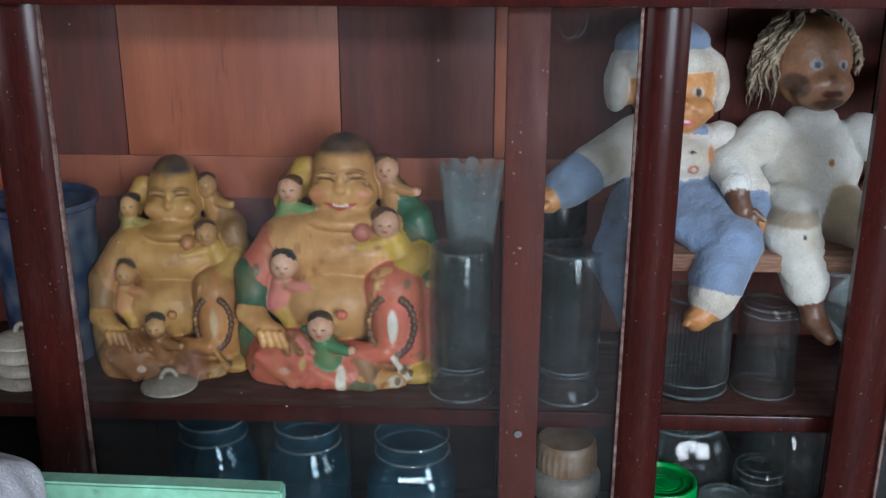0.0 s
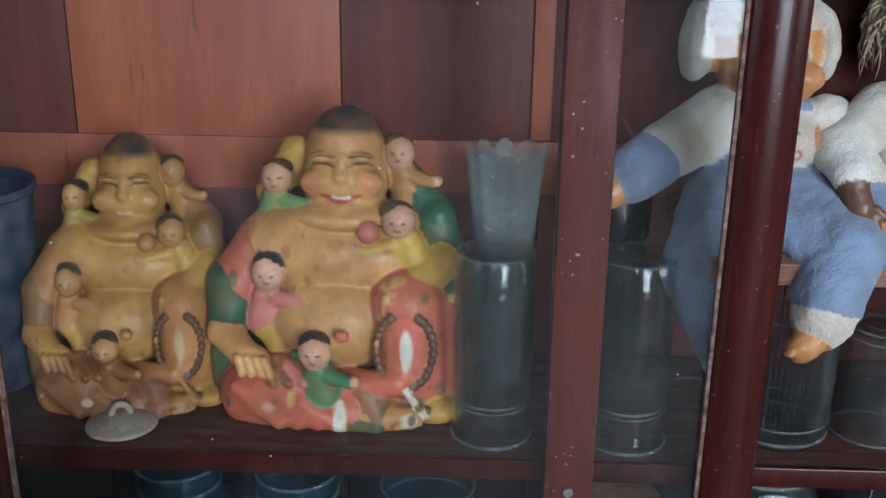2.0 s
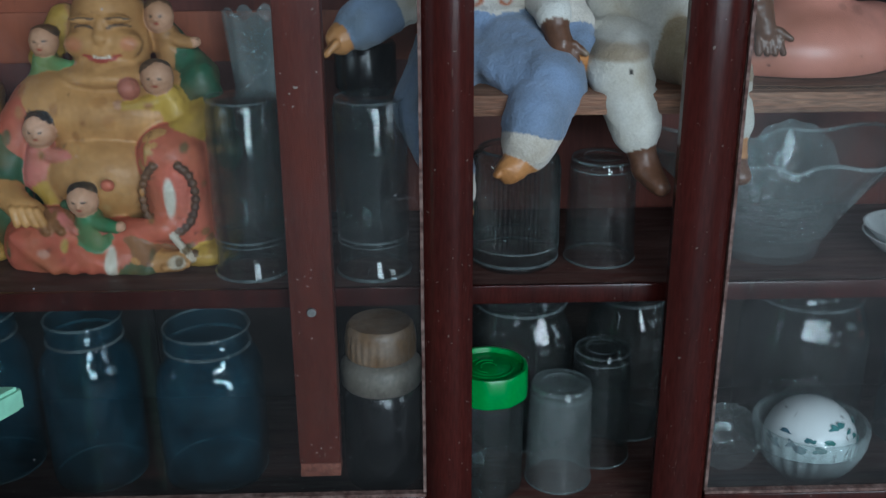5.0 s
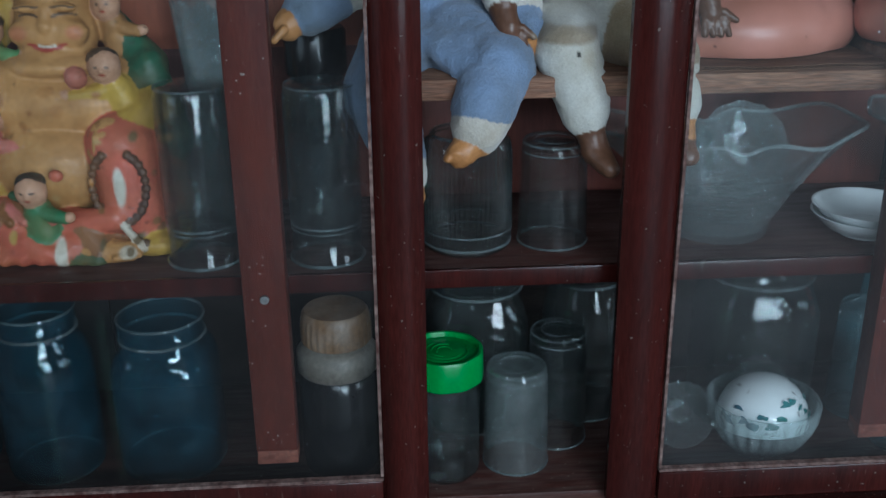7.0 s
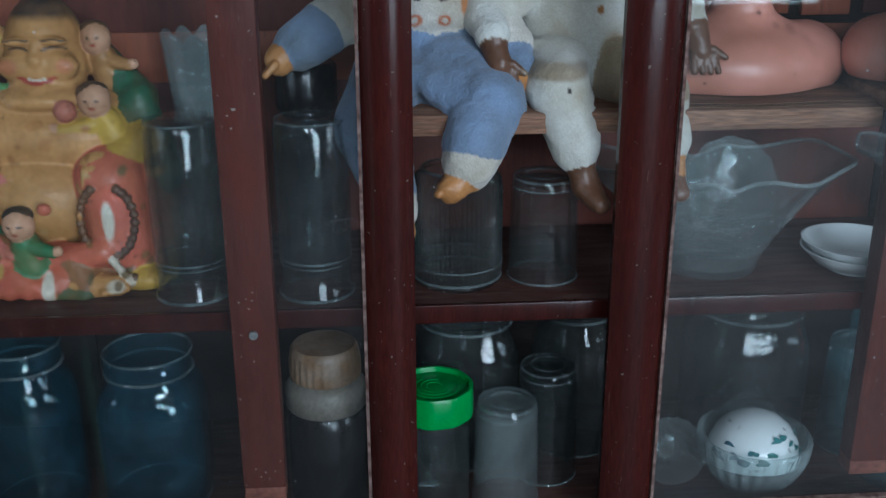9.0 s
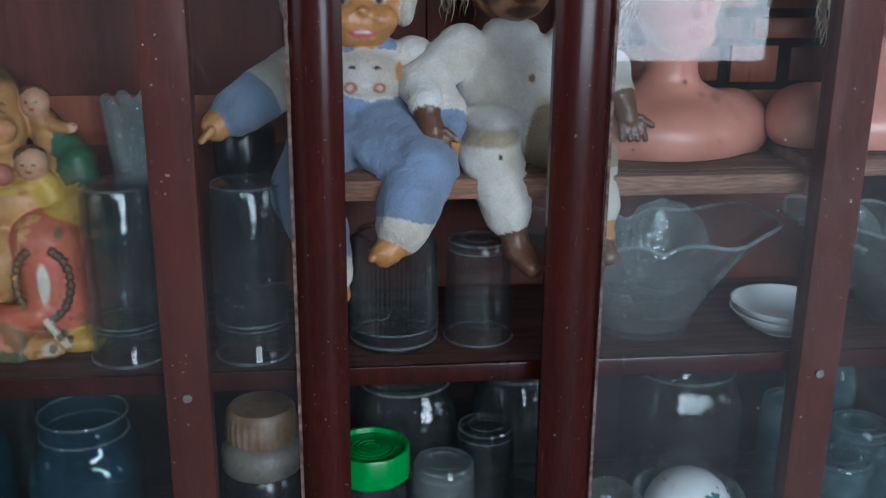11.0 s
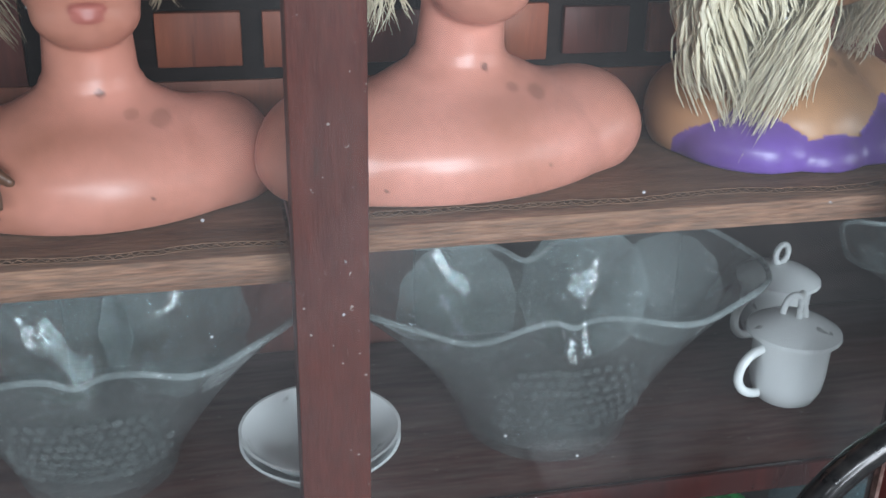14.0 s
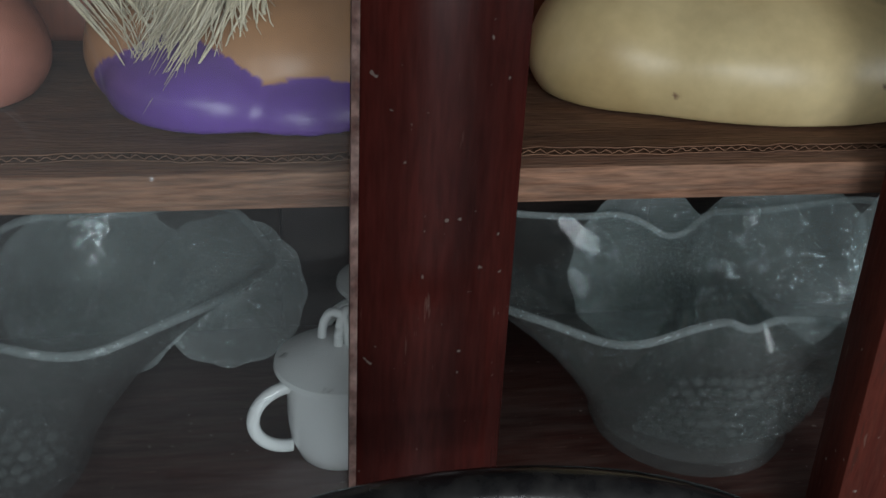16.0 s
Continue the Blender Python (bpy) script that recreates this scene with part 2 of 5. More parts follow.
STEEL = material("dull_screw_steel", (0.35, 0.34, 0.33), rough=0.45, metal=0.8, bump=0.1)
MINT = material("flaking_mint_paint", (0.30, 0.60, 0.42), (0.22, 0.48, 0.34), scale=10, fine=70, rough=0.55, bump=0.25, vary=0.12, dust=0.35, dust_colour=(0.2, 0.24, 0.16), dust_scale=14, spots=0.4)
CLOTH = material("white_crumpled_cloth", (0.62, 0.63, 0.68), (0.5, 0.5, 0.55), scale=18, fine=260, rough=0.95, bump=0.4, vary=0.15)
NAVY = material("dark_blue_plastic", (0.014, 0.03, 0.075), (0.01, 0.02, 0.05), rough=0.45, bump=0.05, dust=0.25)
WALL = material("dull_room_plaster", (0.085, 0.078, 0.072), (0.06, 0.055, 0.05), scale=3, rough=0.9, bump=0.1, vary=0.08)
FLOOR = material("grey_cement_floor", (0.09, 0.083, 0.076), (0.065, 0.06, 0.056), scale=4, rough=0.6, bump=0.1)


# ---- building helpers ----
def link(name, bm, mats, smooth=True):
    me = bpy.data.meshes.new(name)
    bm.to_mesh(me)
    bm.free()
    for m in mats if isinstance(mats, (list, tuple)) else [mats]:
        me.materials.append(m)
    if smooth:
        me.polygons.foreach_set("use_smooth", [True] * len(me.polygons))
        me.set_sharp_from_angle(angle=radians(40))
    return new(name, me)


def part(name, bm, mats, parent, label="", smooth=True):
    ob = link(name, bm, mats, smooth)
    ob.parent = parent
    if label:
        ob["label"] = label
    return ob


def thing(name, m, label, category, group="", kind=""):
    ob = tagged(new(name), label, category, group, kind)
    ob.empty_display_size = 0.05
    ob.matrix_basis = m
    return ob


def solo(name, bm, mats, m, label, category, group="", kind="", smooth=True):
    ob = tagged(link(name, bm, mats, smooth), label, category, group, kind)
    ob.matrix_basis = m
    return ob


def box(x0, x1, y0, y1, z0, z1, bevel=0.003, bm=None, m=None):
    bm = bm or bmesh.new()
    got = bmesh.ops.create_cube(bm, size=1)["verts"]
    for v in got:
        v.co = ((x0 + x1) / 2 + v.co.x * (x1 - x0), (y0 + y1) / 2 + v.co.y * (y1 - y0), (z0 + z1) / 2 + v.co.z * (z1 - z0))
    if m:
        bmesh.ops.transform(bm, matrix=m, verts=got)
    if bevel:
        edges = list({e for v in got for e in v.link_edges})
        bmesh.ops.bevel(bm, geom=edges, offset=bevel, segments=2, profile=0.5, affect="EDGES")
    return bm


def rough_up(bm, size, scale, seed=0.0):
    for v in bm.verts:
        v.co += noise.noise_vector(v.co * scale + Vector((seed, seed, seed))) * size
    return bm


def lathe(profile, seg=48, closed=False, shape=None, bm=None, m=None):
    """Turn a profile of (radius, z) about z. shape(r, angle, z) may return a changed (r, z)."""
    bm = bm or bmesh.new()
    rings = []
    for r, z in profile:
        if r < 1e-6:
            rings.append([bm.verts.new((0, 0, z))])
            continue
        ring = []
        for k in range(seg):
            a = 2 * math.pi * k / seg
            rr, zz = shape(r, a, z) if shape else (r, z)
            ring.append(bm.verts.new((rr * math.cos(a), rr * math.sin(a), zz)))
        rings.append(ring)
    pairs = list(zip(rings, rings[1:])) + ([(rings[-1], rings[0])] if closed else [])
    for a, b in pairs:
        for k in range(seg):
            k2 = (k + 1) % seg
            if len(a) == 1 and len(b) == 1:
                continue
            if len(a) == 1:
                bm.faces.new((a[0], b[k2], b[k]))
            elif len(b) == 1:
                bm.faces.new((a[k], a[k2], b[0]))
            else:
                bm.faces.new((a[k], a[k2], b[k2], b[k]))
    if m:
        bmesh.ops.transform(bm, matrix=m, verts=[v for r in rings for v in r])
    bmesh.ops.recalc_face_normals(bm, faces=bm.faces)
    return bm


def tube(points, radius, seg=12, bm=None, closed=False):
    """A round bar along points; radius may be a list."""
    bm = bm or bmesh.new()
    pts = [Vector(p) for p in points]
    rad = radius if isinstance(radius, (list, tuple)) else [radius] * len(pts)
    rings, n = [], len(pts)
    up = Vector((0.13, 0.27, 0.95))
    for i, p in enumerate(pts):
        a, b = pts[(i - 1) % n if closed else max(i - 1, 0)], pts[(i + 1) % n if closed else min(i + 1, n - 1)]
        d = (b - a).normalized()
        s = d.cross(up)
        if s.length < 0.05:
            s = d.cross(Vector((1, 0, 0)))
        s.normalize()
        u = s.cross(d)
        rings.append([bm.verts.new(p + (s * math.cos(2 * math.pi * k / seg) + u * math.sin(2 * math.pi * k / seg)) * rad[i]) for k in range(seg)])
    for a, b in list(zip(rings, rings[1:])) + ([(rings[-1], rings[0])] if closed else []):
        for k in range(seg):
            bm.faces.new((a[k], a[(k + 1) % seg], b[(k + 1) % seg], b[k]))
    if not closed:
        bm.faces.new(rings[0][::-1])
        bm.faces.new(rings[-1])
    bmesh.ops.recalc_face_normals(bm, faces=bm.faces)
    return bm


# ---- light ----
world = bpy.data.worlds.new("sky")
scene.world = world
world.use_nodes = True
wn = world.node_tree
sky = wn.nodes.new("ShaderNodeTexSky")
sky.sky_type, sky.sun_disc, sky.sun_elevation, sky.sun_rotation = "NISHITA", False, radians(40), radians(150)
wn.links.new(sky.outputs[0], wn.nodes["Background"].inputs[0])
wn.nodes["Background"].inputs[1].default_value = 0.1


def window_light(name, x0, x1, y, z0, z1, watts, colour):
    d = bpy.data.lights.new(name, "AREA")
    d.shape, d.size, d.size_y, d.energy, d.color = "RECTANGLE", x1 - x0, z1 - z0, watts, colour
    ob = new(name, d)
    ob.matrix_basis = look(((x0 + x1) / 2, y, (z0 + z1) / 2), ((x0 + x1) / 2, y + 1, (z0 + z1) / 2))
    return ob


DOORWAY = (1.25, 2.85, 0.58, 2.25)
CLERESTORY = (-0.7, 2.7, 2.31, 2.62)
window_light("clerestory_daylight", *CLERESTORY[:2], -3.04, *CLERESTORY[2:], 150, (0.93, 0.97, 1.0))
window_light("doorway_daylight", *DOORWAY[:2], -3.04, *DOORWAY[2:], 155, (0.93, 0.97, 1.0))

# Added fill lamp on the right, out of view; no window is known here.
d = bpy.data.lights.new("side_fill", "AREA")
d.shape, d.size, d.size_y, d.energy, d.color = "RECTANGLE", 2.5, 1.4, 60, (0.95, 0.98, 1.0)
new("side_fill", d).matrix_basis = look((4.62, -0.35, 1.6), (0, -0.35, 1.6))

# Unseen lamp added on the left to brighten the statues.
d = bpy.data.lights.new("west_fill", "AREA")
d.shape, d.size, d.size_y, d.energy, d.color = "RECTANGLE", 2.0, 1.4, 22, (0.97, 0.98, 1.0)
new("west_fill", d).matrix_basis = look((-2.42, -0.6, 1.6), (0, -0.6, 1.6))

# ---- room ----
RX0, RX1, RY0, RY1, RZ = -2.4, 4.6, -3.0, 1.95, 2.7


def structure(name, bm, mat, label):
    return tagged(link(name, bm, mat, False), label, name.split("_")[0], "", "structure")


structure("floor", box(RX0 - 0.2, RX1 + 0.2, RY0 - 0.2, RY1 + 0.2, -0.1, 0, 0), FLOOR, "grey cement floor of the room")
structure("ceiling", box(RX0 - 0.2, RX1 + 0.2, RY0 - 0.2, RY1 + 0.2, RZ, RZ + 0.1, 0), WALL, "dull plastered ceiling of the room")
structure("wall_north", box(RX0 - 0.2, RX1 + 0.2, RY1, RY1 + 0.15, 0, RZ, 0), WALL, "dull plaster wall behind the cabinet")
# This gap in the wall is invented to let the west fill through.
WEST = (-1.6, 0.4, 0.9, 2.3)
bm = box(RX0 - 0.2, RX0, RY0 - 0.2, WEST[0], 0, RZ, 0)
box(RX0 - 0.2, RX0, WEST[1], RY1, 0, RZ, 0, bm)
box(RX0 - 0.2, RX0, WEST[0], WEST[1], 0, WEST[2], 0, bm)
box(RX0 - 0.2, RX0, WEST[0], WEST[1], WEST[3], RZ, 0, bm)
structure("wall_west", bm, WALL, "unseen dull plaster side wall, opened for an added fill lamp")
# Opening made up for the side fill lamp.
EAST = (-1.6, 0.9, 0.9, 2.3)
bm = box(RX1, RX1 + 0.2, RY0 - 0.2, EAST[0], 0, RZ, 0)
box(RX1, RX1 + 0.2, EAST[1], RY1, 0, RZ, 0, bm)
box(RX1, RX1 + 0.2, EAST[0], EAST[1], 0, EAST[2], 0, bm)
box(RX1, RX1 + 0.2, EAST[0], EAST[1], EAST[3], RZ, 0, bm)
structure("wall_east", bm, WALL, "unseen dull plaster side wall, opened for an added fill lamp")
bm = box(RX0, DOORWAY[0], RY0 - 0.15, RY0, 0, DOORWAY[3], 0)
box(DOORWAY[1], RX1, RY0 - 0.15, RY0, 0, DOORWAY[3], 0, bm)
box(DOORWAY[0], DOORWAY[1], RY0 - 0.15, RY0, 0, DOORWAY[2], 0, bm)
box(RX0, RX1, RY0 - 0.15, RY0, DOORWAY[3], CLERESTORY[2], 0, bm)
box(RX0, CLERESTORY[0], RY0 - 0.15, RY0, CLERESTORY[2], CLERESTORY[3], 0, bm)
box(CLERESTORY[1], RX1, RY0 - 0.15, RY0, CLERESTORY[2], CLERESTORY[3], 0, bm)
box(RX0, RX1, RY0 - 0.15, RY0, CLERESTORY[3], RZ, 0, bm)
structure("wall_south", bm, WALL, "dull plaster wall with a bright open window and a high clerestory")

# ---- cabinet ----
CX0, CX1, FY, BY = -0.93, 2.40, 1.495, 1.875
Z_LOW, Z_MID, Z_UP, Z_TOP = 0.392, 0.735, 1.008, 1.368
cab = thing("display_cabinet", pose(0, 0, 0), "dark red varnished wooden display cabinet with sliding glass doors", "cabinet")
part("side_panel", box(CX0, CX0 + 0.03, FY - 0.04, BY, 0, 1.62), MAHOGANY, cab)
part("side_panel", box(CX1 - 0.03, CX1, FY - 0.04, BY, 0, 1.62), MAHOGANY, cab)
part("top_board", box(CX0 - 0.02, CX1 + 0.02, FY - 0.06, BY + 0.02, 1.62, 1.65, 0.006), MAHOGANY, cab)
part("front_rail", box(CX0 + 0.031, CX1 - 0.031, FY - 0.06, FY + 0.01, Z_TOP, 1.618, 0.004), MAHOGANY, cab)
part("bottom_rail", box(CX0 + 0.031, CX1 - 0.031, FY - 0.045, FY + 0.02, 0.30, Z_LOW - 0.022, 0.004), MAHOGANY, cab)
part("plinth_panel", box(CX0 + 0.031, CX1 - 0.031, FY - 0.02, FY, 0.0, 0.298), MAHOGANY, cab)
part("floor_board", box(CX0 + 0.031, CX1 - 0.031, FY + 0.005, BY - 0.012, Z_LOW - 0.02, Z_LOW), SHELF, cab)
part("shelf", box(CX0 + 0.031, CX1 - 0.031, 1.545, BY - 0.012, Z_MID - 0.022, Z_MID, 0.004), SHELF, cab, "dusty dark shelf with a chipped front edge")
part("shelf_lip", box(CX0 + 0.031, CX1 - 0.031, 1.536, 1.5445, Z_MID - 0.026, Z_MID + 0.001, 0.002), MAHOGANY, cab)
part("upper_shelf", box(0.31, 1.00, 1.56, BY - 0.012, 0.966, 0.994, 0.003), RAWWOOD, cab, "rough grey bare wooden shelf board")
part("upper_shelf", box(1.002, CX1 - 0.031, 1.56, BY - 0.012, 0.988, 1.012, 0.003), RAWWOOD, cab, "rough grey bare wooden shelf board")
BARE = material("bare_red_wood_end", (0.20, 0.070, 0.045), (0.13, 0.04, 0.028), scale=20, fine=140, rough=0.7, bump=0.2, vary=0.3, spec=0.2)
for x in (0.1515, 1.023, 1.90):
    p = part("divider_post", box(x - 0.029, x + 0.029, 1.498, 1.5355, 0.484, 1.364, 0.002), POST, cab, "scratched red wooden strip with a bare cut end")
    part("bare_end", rough_up(box(x - 0.0285, x + 0.0285, 1.4985, 1.535, 0.462, 0.4838, 0.002), 0.0012, 70), BARE, p, "bare unvarnished end of the strip")
    part("screw", lathe([(0, -0.002), (0.005, -0.002), (0.006, 0), (0.006, 0.004), (0, 0.004)], 14, m=pose(x, 1.497, 0.72, 90)), STEEL, p)
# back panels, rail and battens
# Shade put into the colour: low bay, right middle bay, gaps behind slats.
BACK_SHADE = material("shade_dark_board", (0.022, 0.014, 0.012), (0.012, 0.009, 0.008), scale=5, fine=60, rough=0.7, bump=0.1, stretch=(0.6, 5, 5), spec=0.2)
seams = [(-0.90, -0.545, PANEL_DARK), (-0.543, -0.16, PANEL), (-0.158, 0.125, PANEL_DARK), (0.127, 0.50, PANEL_DARK), (0.502, 0.76, PANEL_DARK), (0.762, 1.16, BACK_SHADE), (1.162, 1.5, BACK_SHADE), (1.502, 1.86, PANEL_DARK), (1.862, 2.37, PANEL_DARK)]
for a, b, m in seams:
    part("back_panel", box(a, b, BY - 0.006, BY + 0.006, 1.02, 1.618, 0.001), m, cab)
    part("back_panel", box(a, b, BY - 0.006, BY + 0.006, 0.726, 1.018, 0.001), PANEL_DARK if a < 1.1 else BACK_SHADE, cab)
    part("back_panel", box(a, b, BY - 0.006, BY + 0.006, 0.38, 0.724, 0.001), BACK_SHADE, cab, "bare back board, its near-black colour holding the low bay's shade")
part("back_rail", box(CX0 + 0.031, CX1 - 0.031, BY - 0.012, BY - 0.0065, 0.985, 1.062, 0.001), PANEL, cab)
for x in (-0.80, 0.125, 1.55):
    part("back_batten", box(x - 0.014, x + 0.014, BY - 0.014, BY - 0.0066, 1.064, 1.617, 0.001), PANEL, cab)


# slats and blocks nailed over the dark back behind the mannequin heads
crate = random.Random(12)
for z0, z1, cuts in ((1.078, 1.135, (0.77, 0.875, 0.985, 1.085, 1.20, 1.315, 1.41, 1.53)), (1.150, 1.178, (0.77, 1.02, 1.26, 1.53)), (1.196, 1.262, (0.77, 0.90, 1.04, 1.15, 1.29, 1.40, 1.53)), (1.28, 1.31, (0.77, 1.15, 1.53))):
    for a, b in zip(cuts, cuts[1:]):
        part("back_slat", box(a + 0.008 + crate.uniform(0, 0.006), b - 0.010, BY - 0.022 + crate.uniform(0, 0.004), BY - 0.0066, z0 + crate.uniform(-0.003, 0.003), z1 + crate.uniform(-0.003, 0.003), 0.002), crate.choice((PANEL, PANEL_DARK)), cab)


def stile(x0, x1, y0, y1, z0, z1):
    """Door upright with a swollen front."""
    bm = bmesh.new()
    n, ends = 12, []
    for z in (z0, z1):
        ring = [bm.verts.new((x1, y1, z)), bm.verts.new((x0, y1, z))]
        for k in range(n + 1):
            f = k / n
            ring.append(bm.verts.new((x0 + (x1 - x0) * f, y0 + 0.012 * abs(2 * f - 1) ** 2.5, z)))
        ends.append(ring)
    m = len(ends[0])
    for k in range(m):
        bm.faces.new((ends[0][k], ends[0][(k + 1) % m], ends[1][(k + 1) % m], ends[1][k]))
    bm.faces.new(ends[0][::-1])
    bm.faces.new(ends[1])
    bmesh.ops.recalc_face_normals(bm, faces=bm.faces)
    return bm


PUTTY = material("worn_putty", (0.20, 0.13, 0.11), (0.06, 0.025, 0.02), scale=60, fine=200, rough=0.8, bump=0.3, vary=0.4)


def sliding_door(x0, x1, left_w, right_w, y, z0, zb, pane):
    d = thing("sliding_door", pose(0, 0, 0), "", "")
    d.parent = cab
    part("stile", stile(x0, x0 + left_w, y, y + 0.026, z0, Z_TOP + 0.02), MAHOGANY, d)
    part("stile", stile(x1 - right_w, x1, y, y + 0.026, z0, Z_TOP + 0.02), MAHOGANY, d)
    part("bottom_rail", box(x0 + left_w + 0.001, x1 - right_w - 0.001, y + 0.003, y + 0.025, z0, zb, 0.004), MAHOGANY, d)
    part("putty_bead", rough_up(box(x0 + left_w + 0.001, x1 - right_w - 0.001, y + 0.0035, y + 0.0135, zb + 0.0005, zb + 0.005, 0), 0.0008, 90), PUTTY, d, "dusty bead of old putty along the rail")
    for xa in (x0 + left_w + 0.0006, x1 - right_w - 0.0046):
        part("putty_bead", box(xa, xa + 0.004, y + 0.006, y + 0.0135, zb + 0.006, Z_TOP + 0.02, 0), PUTTY, d, "worn pale bead of old putty along the stile")
    g = part("glass_pane", box(x0 + left_w - 0.006, x1 - right_w + 0.006, y + 0.014, y + 0.0165, zb + 0.001, Z_TOP + 0.02, 0), pane, d, "dusty scratched pane of clear glass", False)
    g.visible_shadow = False
    return d


sliding_door(-0.592, 0.364, 0.080, 0.063, 1.466, 0.392, 0.445, PANE_LEFT)
sliding_door(0.621, 1.620, 0.072, 0.085, 1.466, 0.388, 0.438, PANE_RIGHT)


# ---- corrugated cardboard on the upper shelves ----
CARD = material("brown_cardboard", (0.23, 0.125, 0.075), (0.13, 0.068, 0.042), scale=14, fine=120, rough=0.9, bump=0.3, vary=0.3, stretch=(0.5, 3, 3), dust=0.4, dust_scale=30, dust_colour=(0.10, 0.07, 0.055), spec=0.15)


def cardboard(x0, x1, y0, y1, z, seed):
    t = thing("cardboard_sheet", pose(0, 0, z), "worn corrugated brown cardboard laid on the bare shelf", "cardboard", "cardboard on the shelves")

    def front(x):
        return y0 + 0.010 * noise.noise(Vector((x * 9, seed, 0))) + 0.004 * noise.noise(Vector((x * 60, seed, 3)))

    def sheet(lift, wave, steps):
        bm = bmesh.new()
        rows = []
        for i in range(steps + 1):
            x = x0 + (x1 - x0) * i / steps
            row = []
            for j in range(9):
                f = j / 8
                y = front(x) + (y1 - front(x)) * f
                warp = 0.0016 * noise.noise(Vector((x * 14, y * 10, seed))) * (1 if lift > 0.003 else 0)
                zz = lift + warp + wave * math.sin(x * 2 * math.pi / 0.0085)
                row.append((bm.verts.new((x, y, zz)), bm.verts.new((x, y, zz + 0.0007))))
            rows.append(row)
        for a, b in zip(rows, rows[1:]):
            for j in range(8):
                bm.faces.new((a[j][1], b[j][1], b[j + 1][1], a[j + 1][1]))
                bm.faces.new((a[j][0], a[j + 1][0], b[j + 1][0], b[j][0]))
            bm.faces.new((a[0][0], b[0][0], b[0][1], a[0][1]))
        return bm
    n = int((x1 - x0) / 0.006)
    part("lower_sheet", sheet(0.0004, 0, n), CARD, t)
    part("fluting", sheet(0.0026, 0.0012, int((x1 - x0) / 0.0021)), CARD, t)
    part("upper_sheet", sheet(0.0052, 0, n), CARD, t)


cardboard(1.01, 2.36, 1.578, 1.84, 1.0122, 2.0)
cardboard(0.68, 0.995, 1.572, 1.84, 0.9942, 7.0)


# ---- modelled figures: rounded solids melted into one skin ----
def ball(c, r, colour, rot=(0, 0, 0), mat=0, melt=None):
    r = (r, r, r) if isinstance(r, (int, float)) else r
    return ("ball", np.array(c, float), np.array(r, float), np.array(Euler([radians(a) for a in rot]).to_matrix()), colour, mat, melt)


def limb(a, b, ra, rb, colour, mat=0, melt=None):
    return ("limb", np.array(a, float), np.array(b, float), (ra, rb), colour, mat, melt)


def distance(p, q):
    if q[0] == "ball":
        v = (p - q[1]) @ q[3] / q[2]
        k0 = np.sqrt((v * v).sum(-1)) + 1e-9
        w = v / q[2]
        return k0 * (k0 - 1) / (np.sqrt((w * w).sum(-1)) + 1e-9)
    ab = q[2] - q[1]
    t = np.clip(((p - q[1]) @ ab) / (ab @ ab), 0, 1)
    d = p - q[1] - t[..., None] * ab
    return np.sqrt((d * d).sum(-1)) - (q[3][0] + (q[3][1] - q[3][0]) * t)


def bounds(q):
    if q[0] == "ball":
        r = max(q[2])
        return q[1] - r, q[1] + r
    r = max(q[3])
    return np.minimum(q[1], q[2]) - r, np.maximum(q[1], q[2]) + r


